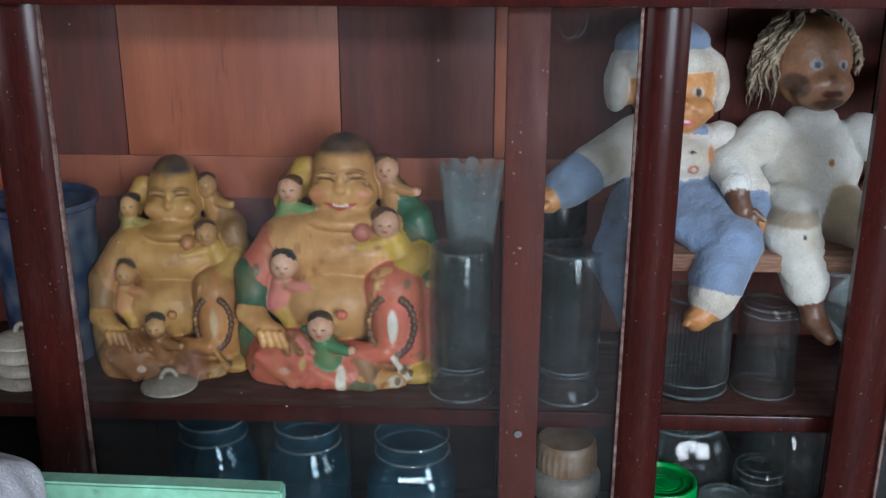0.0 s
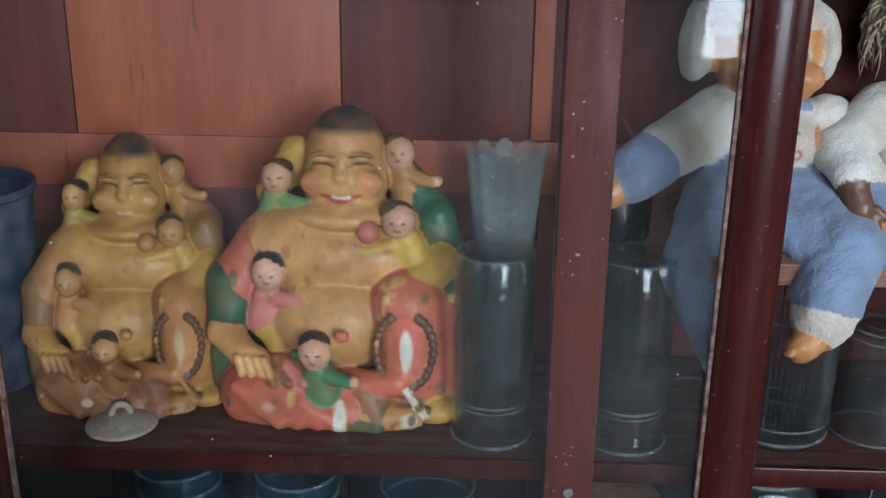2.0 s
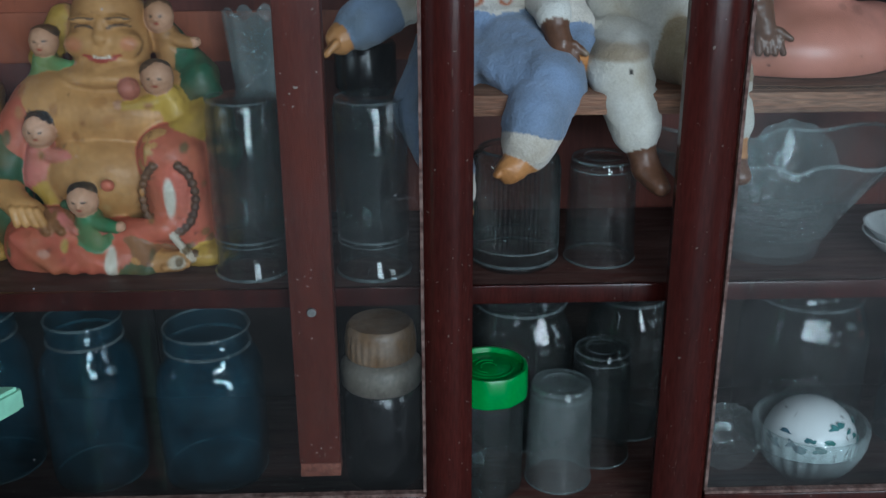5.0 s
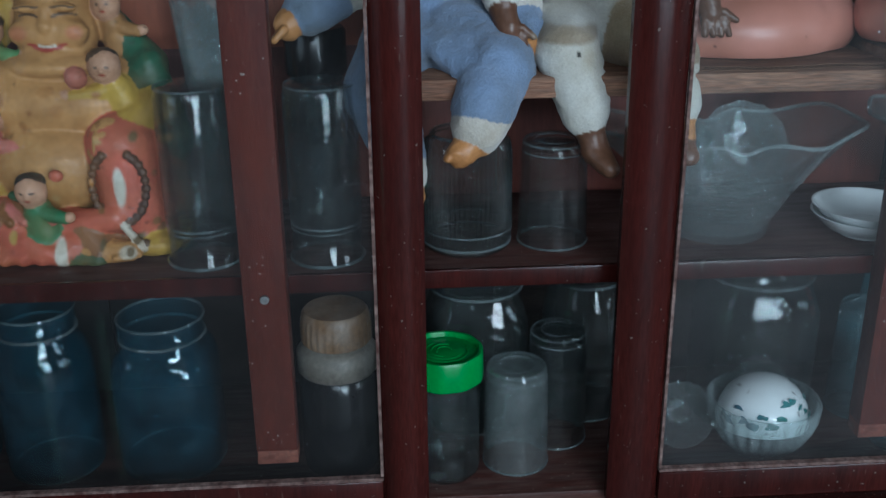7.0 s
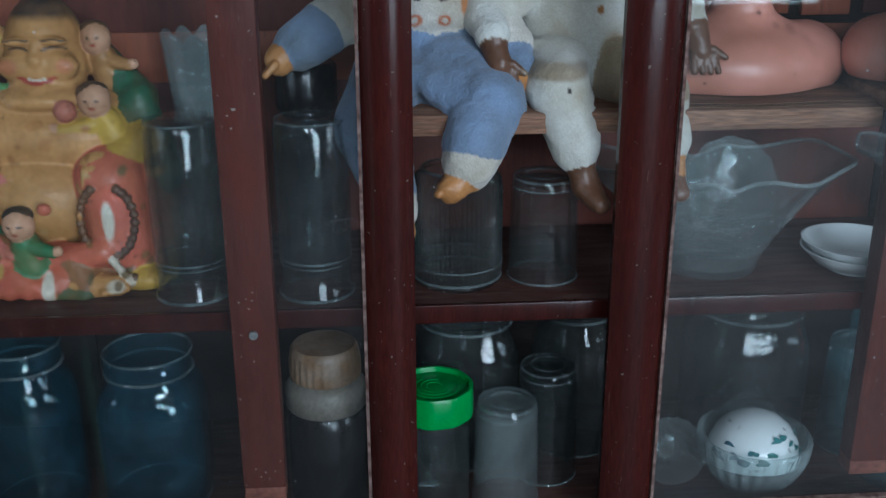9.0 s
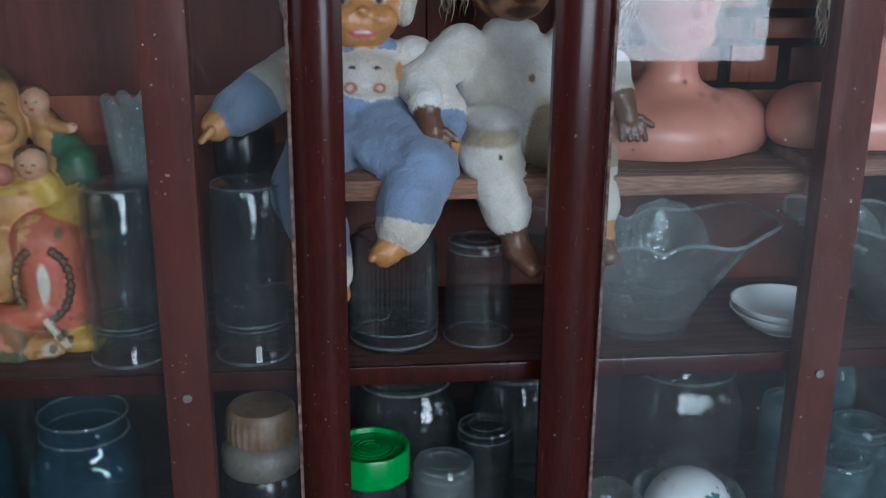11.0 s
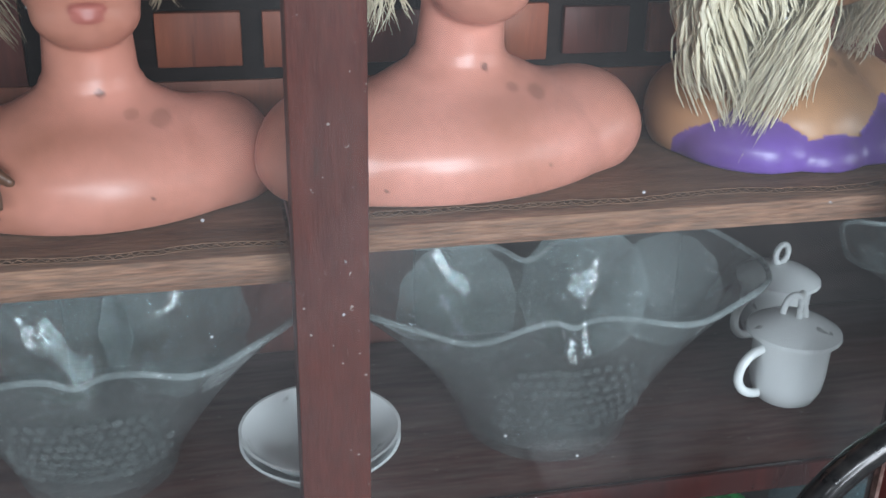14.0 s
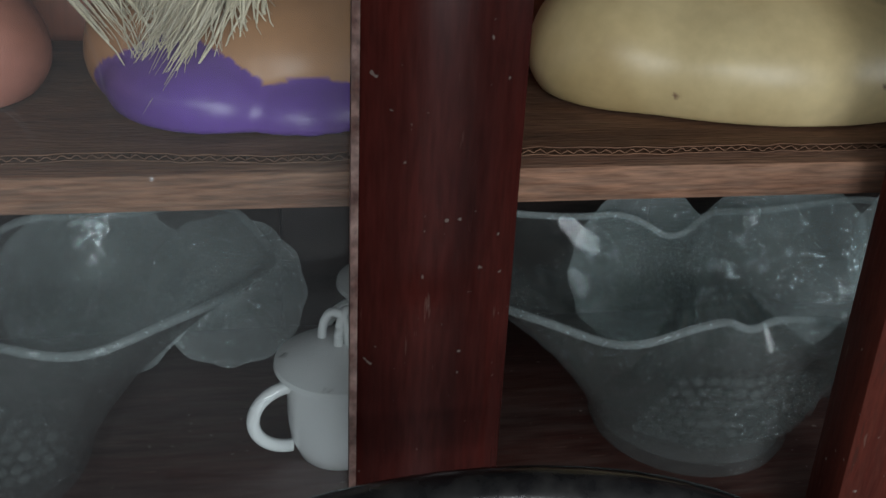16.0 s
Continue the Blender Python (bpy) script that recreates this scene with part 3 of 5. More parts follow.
def figure(name, solids, h, mats, paint=(), melt=0.006, floor=None, rough=0.0):
    """One closed mesh round all the solids, coloured by the nearest one and by the paint marks (centre, radii, colour)."""
    lo = np.min([bounds(q)[0] for q in solids], 0) - 3 * h
    hi = np.max([bounds(q)[1] for q in solids], 0) + 3 * h
    n = np.ceil((hi - lo) / h).astype(int) + 1
    ax = [lo[k] + h * np.arange(n[k]) for k in range(3)]
    field = np.full(n, 0.05, np.float32)
    for q in solids:
        k = q[-1] or melt
        a, b = bounds(q)
        i0 = np.maximum(((a - lo - k - 2 * h) / h).astype(int), 0)
        i1 = np.minimum(((b - lo + k + 2 * h) / h).astype(int) + 2, n)
        s = tuple(slice(i0[j], i1[j]) for j in range(3))
        grid = np.stack(np.meshgrid(*[ax[j][s[j]] for j in range(3)], indexing="ij"), -1)
        d = distance(grid, q).astype(np.float32)
        old = field[s]
        m = np.maximum(k - np.abs(d - old), 0) / k
        field[s] = np.minimum(d, old) - m * m * k * 0.25
    if floor is not None:
        field = np.maximum(field, (floor - ax[2])[None, None, :].astype(np.float32))
    inside = field < 0
    corner = [(i, j, k) for i in (0, 1) for j in (0, 1) for k in (0, 1)]
    cut = [slice(0, -1), slice(1, None)]
    c = {q: inside[cut[q[0]], cut[q[1]], cut[q[2]]] for q in corner}
    some = np.zeros_like(c[0, 0, 0])
    every = np.ones_like(some)
    for v in c.values():
        some |= v
        every &= v
    cell = np.argwhere(some & ~every)
    number = -np.ones(some.shape, int)
    number[tuple(cell.T)] = np.arange(len(cell))
    total, count = np.zeros((len(cell), 3)), np.zeros(len(cell))
    for a in corner:
        for axis in range(3):
            if a[axis]:
                continue
            b = tuple(1 if k == axis else a[k] for k in range(3))
            fa, fb = field[tuple((cell + a).T)], field[tuple((cell + b).T)]
            x = (fa < 0) != (fb < 0)
            t = np.where(x, fa / np.where(x, fa - fb, 1), 0)
            p = cell + np.array(a) + t[:, None] * (np.array(b) - np.array(a))
            total += np.where(x[:, None], p, 0)
            count += x
    verts = lo + h * total / count[:, None]
    faces = []
    for axis in range(3):
        u, v = (axis + 1) % 3, (axis + 2) % 3
        step = np.eye(3, dtype=int)[axis]
        a = inside[tuple(slice(0, -1) if k == axis else slice(1, -1) for k in range(3))]
        b = inside[tuple(slice(1, None) if k == axis else slice(1, -1) for k in range(3))]
        e = np.argwhere(a != b)
        flip = a[tuple(e.T)]
        e = e + 1 - step
        du, dv = np.eye(3, dtype=int)[u], np.eye(3, dtype=int)[v]
        q = np.stack([number[tuple((e - du - dv).T)], number[tuple((e - dv).T)], number[tuple(e.T)], number[tuple((e - du).T)]], 1)
        q[~flip] = q[~flip][:, ::-1]
        faces.append(q)
    faces = np.concatenate(faces)
    best, col, which = np.full(len(verts), 9.0), np.zeros((len(verts), 4)), np.zeros(len(verts), int)
    for q in solids:
        d = distance(verts, q)
        near = d < best
        best[near], col[near], which[near] = d[near], (*q[-3], 1), q[-2]
    for centre, radii, colour in paint:
        v = (verts - np.array(centre)) / np.array(radii)
        f = np.clip((1.15 - np.sqrt((v * v).sum(1))) / 0.3, 0, 1)[:, None]
        col = col * (1 - f) + np.array((*colour, 1)) * f
    me = bpy.data.meshes.new(name)
    me.from_pydata(verts.tolist(), [], faces.tolist())
    if rough:
        for v in me.vertices:
            v.co += noise.noise_vector(v.co * 45) * rough + noise.noise_vector(v.co * 140) * rough * 0.4
    at = me.color_attributes.new("paint", "FLOAT_COLOR", "POINT")
    at.data.foreach_set("color", col.astype(np.float32).ravel())
    for m in mats:
        me.materials.append(m)
    me.polygons.foreach_set("material_index", which[faces[:, 0]].astype(np.int32))
    me.polygons.foreach_set("use_smooth", np.ones(len(me.polygons), bool))
    me.update()
    return new(name, me)


PLASTER = material("old_painted_plaster", (1, 1, 1), attr=True, scale=16, fine=170, rough=0.5, bump=0.16, vary=0.12, coat=0.05, dust=0.5, dust_scale=20, dust_colour=(0.27, 0.125, 0.04), spots=0.4, spec=0.35)
FLEECE = material("worn_fleece_cloth", (1, 1, 1), attr=True, scale=14, fine=300, rough=0.95, bump=0.5, vary=0.08, dust=0.10, dust_colour=(0.25, 0.22, 0.18), sheen=0.2)
VINYL = material("aged_doll_vinyl", (1, 1, 1), attr=True, scale=22, fine=200, rough=0.4, bump=0.08, vary=0.12, dust=0.15, dust_colour=(0.12, 0.07, 0.05))
BUSTSKIN = material("glossy_mannequin_plastic", (1, 1, 1), attr=True, scale=7, fine=120, rough=0.36, bump=0.0, vary=0.05, spots=0.0, dust=0.10, dust_scale=12, dust_colour=(0.25, 0.16, 0.12))
HAIR = material("dull_blond_wig", (0.74, 0.68, 0.52), (0.52, 0.45, 0.31), scale=30, fine=120, rough=0.4, bump=0.15, vary=0.2, stretch=(3, 3, 0.3))
HAIR_GREY = material("matted_brown_wig", (0.30, 0.235, 0.16), (0.15, 0.11, 0.07), scale=40, fine=200, rough=0.6, bump=0.2, vary=0.35)

# ---- laughing statues ----
FLESH, DARK, RED, GRN, YEL, WHT = (0.58, 0.305, 0.108), (0.030, 0.028, 0.028), (0.55, 0.135, 0.085), (0.03, 0.10, 0.05), (0.58, 0.38, 0.06), (0.72, 0.68, 0.58)


def laughing_statue(m, wide, tall, tint, label):
    def c(col):
        return tuple(a * (1 - tint) + b * tint for a, b in zip(col, (0.43, 0.24, 0.065)))
    F, R, Y, W = (c(k) for k in (FLESH, RED, YEL, WHT))
    D = tuple(a * (1 - 0.2 * tint) + 0.02 * tint for a in DARK)
    BR, P, PK = c((0.26, 0.12, 0.055)), c((0.66, 0.38, 0.25)), c((0.62, 0.20, 0.17))
    G = GRN if not tint else (0.24, 0.13, 0.045)
    s = [
        # robe behind, chest over belly
        ball((0.0, 0.085, 0.14), (0.152, 0.062, 0.135), G), ball((0.0, 0.09, 0.05), (0.16, 0.072, 0.075), G),
        ball((-0.012, 0.04, 0.118), (0.098, 0.078, 0.076), F, melt=0.004),
        ball((-0.004, 0.052, 0.205), (0.118, 0.064, 0.056), F, melt=0.004), ball((-0.076, 0.055, 0.220), (0.060, 0.050, 0.050), F, melt=0.02), ball((0.068, 0.062, 0.212), (0.060, 0.048, 0.05), F, melt=0.02), ball((0.02, 0.02, 0.012), (0.152, 0.074, 0.040), BR, melt=0.01),
        ball((0.0, 0.052, 0.262), (0.072, 0.056, 0.022), F, melt=0.008),
        # head
        ball((0, 0.078, 0.332), (0.053, 0.052, 0.066), F, melt=0.003), ball((0, 0.066, 0.300), (0.058, 0.05, 0.042), F, melt=0.012), ball((0, 0.055, 0.276), (0.046, 0.042, 0.022), F, melt=0.008),
        ball((-0.060, 0.085, 0.318), (0.011, 0.013, 0.036), F), ball((0.060, 0.085, 0.318), (0.011, 0.013, 0.036), F),
        ball((0, 0.022, 0.316), (0.0115, 0.010, 0.010), F, melt=0.004), ball((0, 0.027, 0.329), (0.007, 0.008, 0.016), F, melt=0.006),
        ball((-0.033, 0.030, 0.307), (0.021, 0.014, 0.017), F, melt=0.010), ball((0.033, 0.030, 0.307), (0.021, 0.014, 0.017), F, melt=0.010),
        ball((0, 0.025, 0.2865), (0.020, 0.009, 0.0045), c((0.50, 0.08, 0.06)), melt=0.003), ball((0, 0.022, 0.272), (0.022, 0.015, 0.012), F, melt=0.006),
        ball((-0.024, 0.030, 0.341), (0.02, 0.008, 0.006), F, melt=0.005), ball((0.024, 0.030, 0.341), (0.02, 0.008, 0.006), F, melt=0.005),
        # arm and hand towards the lap
        limb((-0.112, 0.052, 0.215), (-0.142, 0.035, 0.165), 0.036, 0.038, R, melt=0.014), limb((-0.150, 0.03, 0.165), (-0.152, 0.005, 0.118), 0.034, 0.026, G, melt=0.010),
        limb((-0.155, -0.005, 0.110), (-0.128, -0.03, 0.094), 0.023, 0.020, F, melt=0.006), ball((-0.116, -0.037, 0.09), (0.024, 0.016, 0.017), F),
        # other arm, hand on the raised knee
        limb((0.102, 0.062, 0.22), (0.136, 0.045, 0.15), 0.036, 0.044, G, melt=0.014), limb((0.128, 0.03, 0.20), (0.095, 0.0, 0.176), 0.026, 0.024, Y, melt=0.008),
        ball((0.080, -0.012, 0.172), (0.030, 0.020, 0.024), F, melt=0.004), limb((0.086, 0.005, 0.15), (0.095, 0.0, 0.06), 0.050, 0.046, R, melt=0.006), limb((0.128, 0.03, 0.15), (0.140, 0.025, 0.03), 0.032, 0.034, BR, melt=0.010),
        # lap of the robe
        ball((-0.075, -0.005, 0.036), (0.082, 0.064, 0.052), R, melt=0.005), limb((-0.12, -0.01, 0.018), (0.01, -0.035, 0.016), 0.040, 0.034, R, melt=0.02), limb((-0.152, 0.02, 0.02), (-0.158, 0.02, 0.07), 0.028, 0.026, G, melt=0.012),
        limb((0.005, -0.03, 0.052), (0.075, -0.04, 0.058), 0.018, 0.018, R, melt=0.012), limb((0.035, -0.03, 0.04), (0.05, -0.045, 0.012), 0.026, 0.024, BR, melt=0.006),
        limb((0.04, -0.05, 0.012), (0.092, -0.052, 0.013), 0.018, 0.015, F, melt=0.004), ball((0.125, -0.022, 0.014), (0.036, 0.030, 0.018), Y, melt=0.008), limb((0.02, -0.055, 0.006), (0.05, -0.062, 0.004), 0.014, 0.012, G, melt=0.006),
        # cape over the shoulder
        limb((0.062, 0.10, 0.325), (0.118, 0.082, 0.25), 0.016, 0.030, G, melt=0.016), limb((0.125, 0.06, 0.255), (0.148, 0.05, 0.19), 0.020, 0.022, G, melt=0.012), limb((-0.07, 0.09, 0.335), (-0.10, 0.08, 0.28), 0.020, 0.022, Y, melt=0.012),
    ]
    # toes and fingers
    s += [ball((0.078 + 0.007 * k, -0.068 + 0.003 * k, 0.010), 0.006, F, melt=0.002) for k in range(5)]
    s += [limb((0.062 + 0.011 * k, -0.030, 0.176 - 0.002 * abs(k - 1.5)), (0.061 + 0.011 * k, -0.032, 0.154), 0.0068, 0.0056, F, melt=0.002) for k in range(4)]
    s += [limb((-0.128 + 0.011 * k, -0.052, 0.094 - 0.001 * k), (-0.122 + 0.012 * k, -0.058, 0.074), 0.0068, 0.0055, F, melt=0.002) for k in range(4)]
    # drapery
    s += [limb((-0.118 + 0.018 * k, -0.028, 0.088 - 0.004 * k), (-0.082 + 0.020 * k, -0.062, 0.064), 0.008, 0.005, BR if k % 2 else PK, melt=0.006) for k in range(5)]
    s += [limb((-0.135 + 0.03 * k, -0.045 - 0.006 * k, 0.05 - 0.004 * k), (-0.075 + 0.025 * k, -0.068, 0.012), 0.006, 0.010, R, melt=0.012) for k in range(4)]
    s += [limb((0.112 + 0.013 * k, -0.018 + 0.01 * k, 0.145), (0.108 + 0.018 * k, -0.028 + 0.012 * k, 0.022), 0.008, 0.010, R if k != 1 else BR, melt=0.008) for k in range(3)]
    for sx in (-1, 1):
        s += [limb((sx * (0.112 + 0.009 * k), 0.055 + 0.008 * k, 0.25 - 0.022 * k), (sx * (0.150 + 0.003 * k), 0.03 + 0.012 * k, 0.05), 0.007, 0.012, (G, BR, R)[k % 3], melt=0.010) for k in range(4)]
    # beads on a string over the raised knee
    s += [ball((0.086 + 0.037 * math.sin(a), -0.047 + 0.008 * abs(math.sin(a)), 0.105 + 0.052 * math.cos(a)), 0.0062, (0.10, 0.055, 0.04), melt=0.001) for a in [0.5 + 5.3 * k / 23 for k in range(24)]]
    s += [limb((0.088, -0.052, 0.052), (0.112, -0.048, 0.016), 0.005, 0.0065, WHT if not tint else BR, melt=0.001), ball((0.115, -0.046, 0.018), (0.007, 0.006, 0.010), D, melt=0.001)]

    def child(x, y, z, r, coat, lean, legs=None, arm=-1):
        out = [ball((x, y, z), (r, r, r * 1.08), P, melt=0.002), ball((x - lean * 0.3, y + r * 0.22, z + r * 0.5), (r * 0.96, r * 0.92, r * 0.66), D, melt=0.001), ball((x, y - r * 0.98, z - r * 0.1), r * 0.2, P, melt=0.002),
               limb((x + lean, y + 0.008, z - r * 1.4), (x + lean * 2.4, y + 0.016, z - r * 3.0), r * 0.9, r * 1.25, coat, melt=0.004),
               limb((x + lean + arm * r * 0.7, y - 0.002, z - r * 1.5), (x + arm * r * 2.1, y - 0.012, z - r * 1.7), r * 0.5, r * 0.4, coat, melt=0.003), ball((x + arm * r * 2.4, y - 0.014, z - r * 1.6), r * 0.36, P, melt=0.001)]
        if legs:
            out.append(limb((x + lean * 2.4, y + 0.01, z - r * 3.2), (x + lean * 2.4 + arm * 0.018, y, z - r * 4.2), r * 0.9, r * 0.8, legs, melt=0.006))
        return out
    kids = ((-0.088, 0.050, 0.308, 0.0205, c((0.16, 0.36, 0.14)), -0.004, None, 1), (0.070, 0.075, 0.338, 0.0215, c((0.42, 0.22, 0.08)), 0.006, None, 1), (0.074, 0.014, 0.262, 0.0225, Y, 0.010, G, -1),
            (-0.094, 0.0, 0.192, 0.0225, PK, -0.004, Y, 1), (-0.028, -0.058, 0.108, 0.0215, c((0.05, 0.20, 0.09)), 0.003, None, 1))
    for k in kids:
        s += child(*k)
    s += [ball((0.036, 0.002, 0.250), 0.015, PK, melt=0.002), ball((0.006, -0.052, 0.127), (0.010, 0.007, 0.009), R, melt=0.001), limb((-0.02, -0.05, 0.088), (-0.055, -0.05, 0.10), 0.008, 0.007, G, melt=0.003)]
    marks = [((0, 0.086, 0.390), (0.060, 0.062, 0.034), D), ((0, 0.095, 0.362), (0.064, 0.036, 0.034), c((0.16, 0.12, 0.08)))]
    for sx in (-1, 1):
        for k in range(7):
            f = k / 6
            arc = 0.004 * math.sin(math.pi * f)
            marks += [((sx * (0.011 + 0.027 * f), 0.026, 0.3295 + arc), (0.0030, 0.02, 0.0020), D), ((sx * (0.010 + 0.030 * f), 0.026, 0.3415 + 0.6 * arc), (0.0032, 0.02, 0.0012), D)]
        marks.append(((sx * 0.037, 0.028, 0.308), (0.013, 0.02, 0.011), c((0.60, 0.24, 0.11))))
    for k in range(9):
        f = k / 4 - 1
        marks.append(((0.023 * f, 0.016, 0.2875 + 0.0055 * f * f), (0.0040, 0.02, 0.0052 - 0.003 * abs(f)), c((0.42, 0.05, 0.04))))
        if abs(f) < 0.7:
            marks.append(((0.020 * f, 0.014, 0.2905 + 0.004 * f * f), (0.0032, 0.02, 0.0020), W))
    marks += [((0.004, -0.075, 0.018), (0.0085, 0.03, 0.026), W), ((0.088, -0.05, 0.105), (0.0085, 0.03, 0.028), W), ((0.094, -0.066, 0.016), (0.013, 0.012, 0.010), W), ((-0.088, -0.062, 0.034), (0.010, 0.02, 0.007), c((0.66, 0.34, 0.28)))]
    stain = random.Random(31)
    for k in range(110):
        x, z = stain.uniform(-0.15, 0.15), stain.uniform(0.0, 0.25)
        shade = stain.choice(((0.50, 0.24, 0.075), (0.40, 0.19, 0.065), (0.58, 0.36, 0.15)) if abs(x) < 0.09 and z > 0.08 else ((0.48, 0.20, 0.09), (0.30, 0.14, 0.06), (0.55, 0.36, 0.10), (0.12, 0.10, 0.05)))
        marks.append(((x, stain.uniform(-0.07, 0.03), z), (stain.uniform(0.004, 0.012), stain.uniform(0.01, 0.03), stain.uniform(0.004, 0.014)), c(shade)))
    if tint:
        marks += [((-0.05, -0.07, 0.05), (0.09, 0.055, 0.055), (0.20, 0.085, 0.03)), ((0.05, -0.06, 0.03), (0.028, 0.03, 0.03), (0.22, 0.09, 0.045)), ((-0.06, -0.07, 0.03), (0.010, 0.03, 0.006), (0.6, 0.45, 0.33))]
    for x, y, z, r, *_ in kids:
        marks += [((x - 0.007, y - r, z + 0.003), (0.0034, 0.006, 0.0016), D), ((x + 0.007, y - r, z + 0.003), (0.0034, 0.006, 0.0016), D), ((x, y - r, z - 0.008), (0.0042, 0.006, 0.0018), c((0.45, 0.06, 0.05)))]
    ob = figure("laughing_statue", s, 0.0026, [PLASTER], marks, 0.006, 0.0, 0.0010)
    ob.matrix_basis = m @ Matrix.Diagonal((wide, 1, tall, 1))
    return tagged(ob, label, "statue", "laughing statues")


laughing_statue(pose(-0.139, 1.668, Z_MID), 1.0, 1.0, 0.0, "painted plaster laughing statue with small figures climbing on it")
laughing_statue(pose(-0.427, 1.688, Z_MID, 0, 0, 6), 0.80, 0.885, 0.72, "smaller ochre brown laughing statue with small figures on it")

# ---- dolls ----
BLUE, CREAM, TAN, PALE = (0.19, 0.265, 0.41), (0.58, 0.55, 0.50), (0.52, 0.25, 0.09), (0.60, 0.58, 0.54)
ox, oy, oz = 0.40, 1.66, 0.994


def at(x, y, z):
    return (x - ox, y - oy, z - oz)


solids = [
    ball(at(0.385, 1.705, 1.222), (0.066, 0.06, 0.07), TAN, mat=1), ball(at(0.392, 1.668, 1.192), (0.05, 0.035, 0.035), TAN, mat=1), ball(at(0.393, 1.638, 1.207), (0.009, 0.009, 0.008), TAN, mat=1, melt=0.003),
    ball(at(0.318, 1.70, 1.215), (0.012, 0.014, 0.02), TAN, mat=1), ball(at(0.37, 1.648, 1.196), (0.022, 0.016, 0.018), TAN, mat=1), ball(at(0.42, 1.648, 1.196), (0.022, 0.016, 0.018), TAN, mat=1),
    ball(at(0.375, 1.72, 1.262), (0.085, 0.075, 0.035), PALE, melt=0.004), ball(at(0.37, 1.725, 1.285), (0.074, 0.066, 0.042), BLUE, melt=0.004), ball(at(0.30, 1.71, 1.225), (0.02, 0.04, 0.045), PALE), ball(at(0.455, 1.71, 1.225), (0.018, 0.04, 0.045), PALE),
    ball(at(0.40, 1.705, 1.075), (0.088, 0.06, 0.095), BLUE), ball(at(0.405, 1.69, 1.115), (0.062, 0.058, 0.045), PALE, melt=0.003), ball(at(0.40, 1.70, 1.15), (0.05, 0.04, 0.018), BLUE),
    limb(at(0.335, 1.695, 1.135), at(0.255, 1.66, 1.095), 0.042, 0.036, PALE), limb(at(0.252, 1.658, 1.092), at(0.222, 1.64, 1.074), 0.037, 0.034, BLUE, melt=0.002), ball(at(0.196, 1.622, 1.058), (0.02, 0.017, 0.02), TAN, mat=1),
    limb(at(0.465, 1.695, 1.13), at(0.505, 1.65, 1.07), 0.038, 0.032, PALE), limb(at(0.505, 1.645, 1.06), at(0.51, 1.625, 1.045), 0.03, 0.028, BLUE), ball(at(0.508, 1.606, 1.026), (0.018, 0.018, 0.02), TAN, mat=1),
    limb(at(0.425, 1.66, 1.03), at(0.468, 1.59, 1.0), 0.058, 0.05, BLUE), limb(at(0.468, 1.59, 1.0), at(0.446, 1.548, 0.958), 0.05, 0.042, BLUE), limb(at(0.446, 1.546, 0.95), at(0.44, 1.54, 0.938), 0.039, 0.037, PALE, melt=0.002),
    limb(at(0.437, 1.535, 0.92), at(0.412, 1.52, 0.906), 0.023, 0.018, TAN, mat=1, melt=0.003),
    limb(at(0.345, 1.67, 1.03), at(0.312, 1.62, 0.965), 0.054, 0.048, BLUE), limb(at(0.312, 1.62, 0.965), at(0.338, 1.582, 0.885), 0.046, 0.036, BLUE), limb(at(0.341, 1.578, 0.878), at(0.344, 1.574, 0.865), 0.033, 0.031, PALE, melt=0.002),
    limb(at(0.346, 1.57, 0.852), at(0.352, 1.555, 0.838), 0.02, 0.016, TAN, mat=1),
]
solids += [ball(at(0.397 + 0.008 * k, 1.510 + 0.004 * k, 0.902 - 0.001 * k), (0.0065, 0.008, 0.0065), TAN, mat=1, melt=0.002) for k in range(5)]
solids += [limb(at(0.19, 1.612 + 0.007 * k - 0.01, 1.055), at(0.178, 1.606 + 0.007 * k - 0.01, 1.043), 0.006, 0.005, TAN, mat=1, melt=0.002) for k in range(4)]
# seams and soft folds of the romper
solids += [limb(at(0.375 + 0.03 * k, 1.62 - 0.012 * k, 1.035 - 0.004 * k), at(0.43 + 0.022 * k, 1.565 - 0.004 * k, 1.0 - 0.02 * k), 0.014, 0.01, BLUE, melt=0.018) for k in range(3)]
RUST, PINK = (0.45, 0.13, 0.05), (0.55, 0.12, 0.14)
marks = [(at(0.366, 1.648, 1.222), (0.010, 0.02, 0.007), (0.55, 0.5, 0.42)), (at(0.417, 1.648, 1.222), (0.010, 0.02, 0.007), (0.55, 0.5, 0.42)), (at(0.367, 1.645, 1.222), (0.005, 0.02, 0.006), (0.05, 0.025, 0.015)), (at(0.416, 1.645, 1.222), (0.005, 0.02, 0.006), (0.05, 0.025, 0.015)),
         (at(0.394, 1.636, 1.178), (0.019, 0.02, 0.0065), PINK), (at(0.394, 1.634, 1.18), (0.012, 0.02, 0.0025), (0.65, 0.55, 0.5)),
         (at(0.375, 1.633, 1.105), (0.010, 0.03, 0.008), RUST), (at(0.375, 1.633, 1.105), (0.005, 0.03, 0.004), PALE), (at(0.415, 1.633, 1.105), (0.010, 0.03, 0.008), RUST), (at(0.415, 1.633, 1.105), (0.005, 0.03, 0.004), PALE),
         (at(0.445, 1.64, 1.125), (0.007, 0.03, 0.017), (0.55, 0.25, 0.1)), (at(0.35, 1.64, 1.122), (0.006, 0.03, 0.015), (0.55, 0.25, 0.1)), (at(0.378, 1.635, 1.132), (0.005, 0.03, 0.003), DARK), (at(0.412, 1.635, 1.132), (0.005, 0.03, 0.003), DARK)]
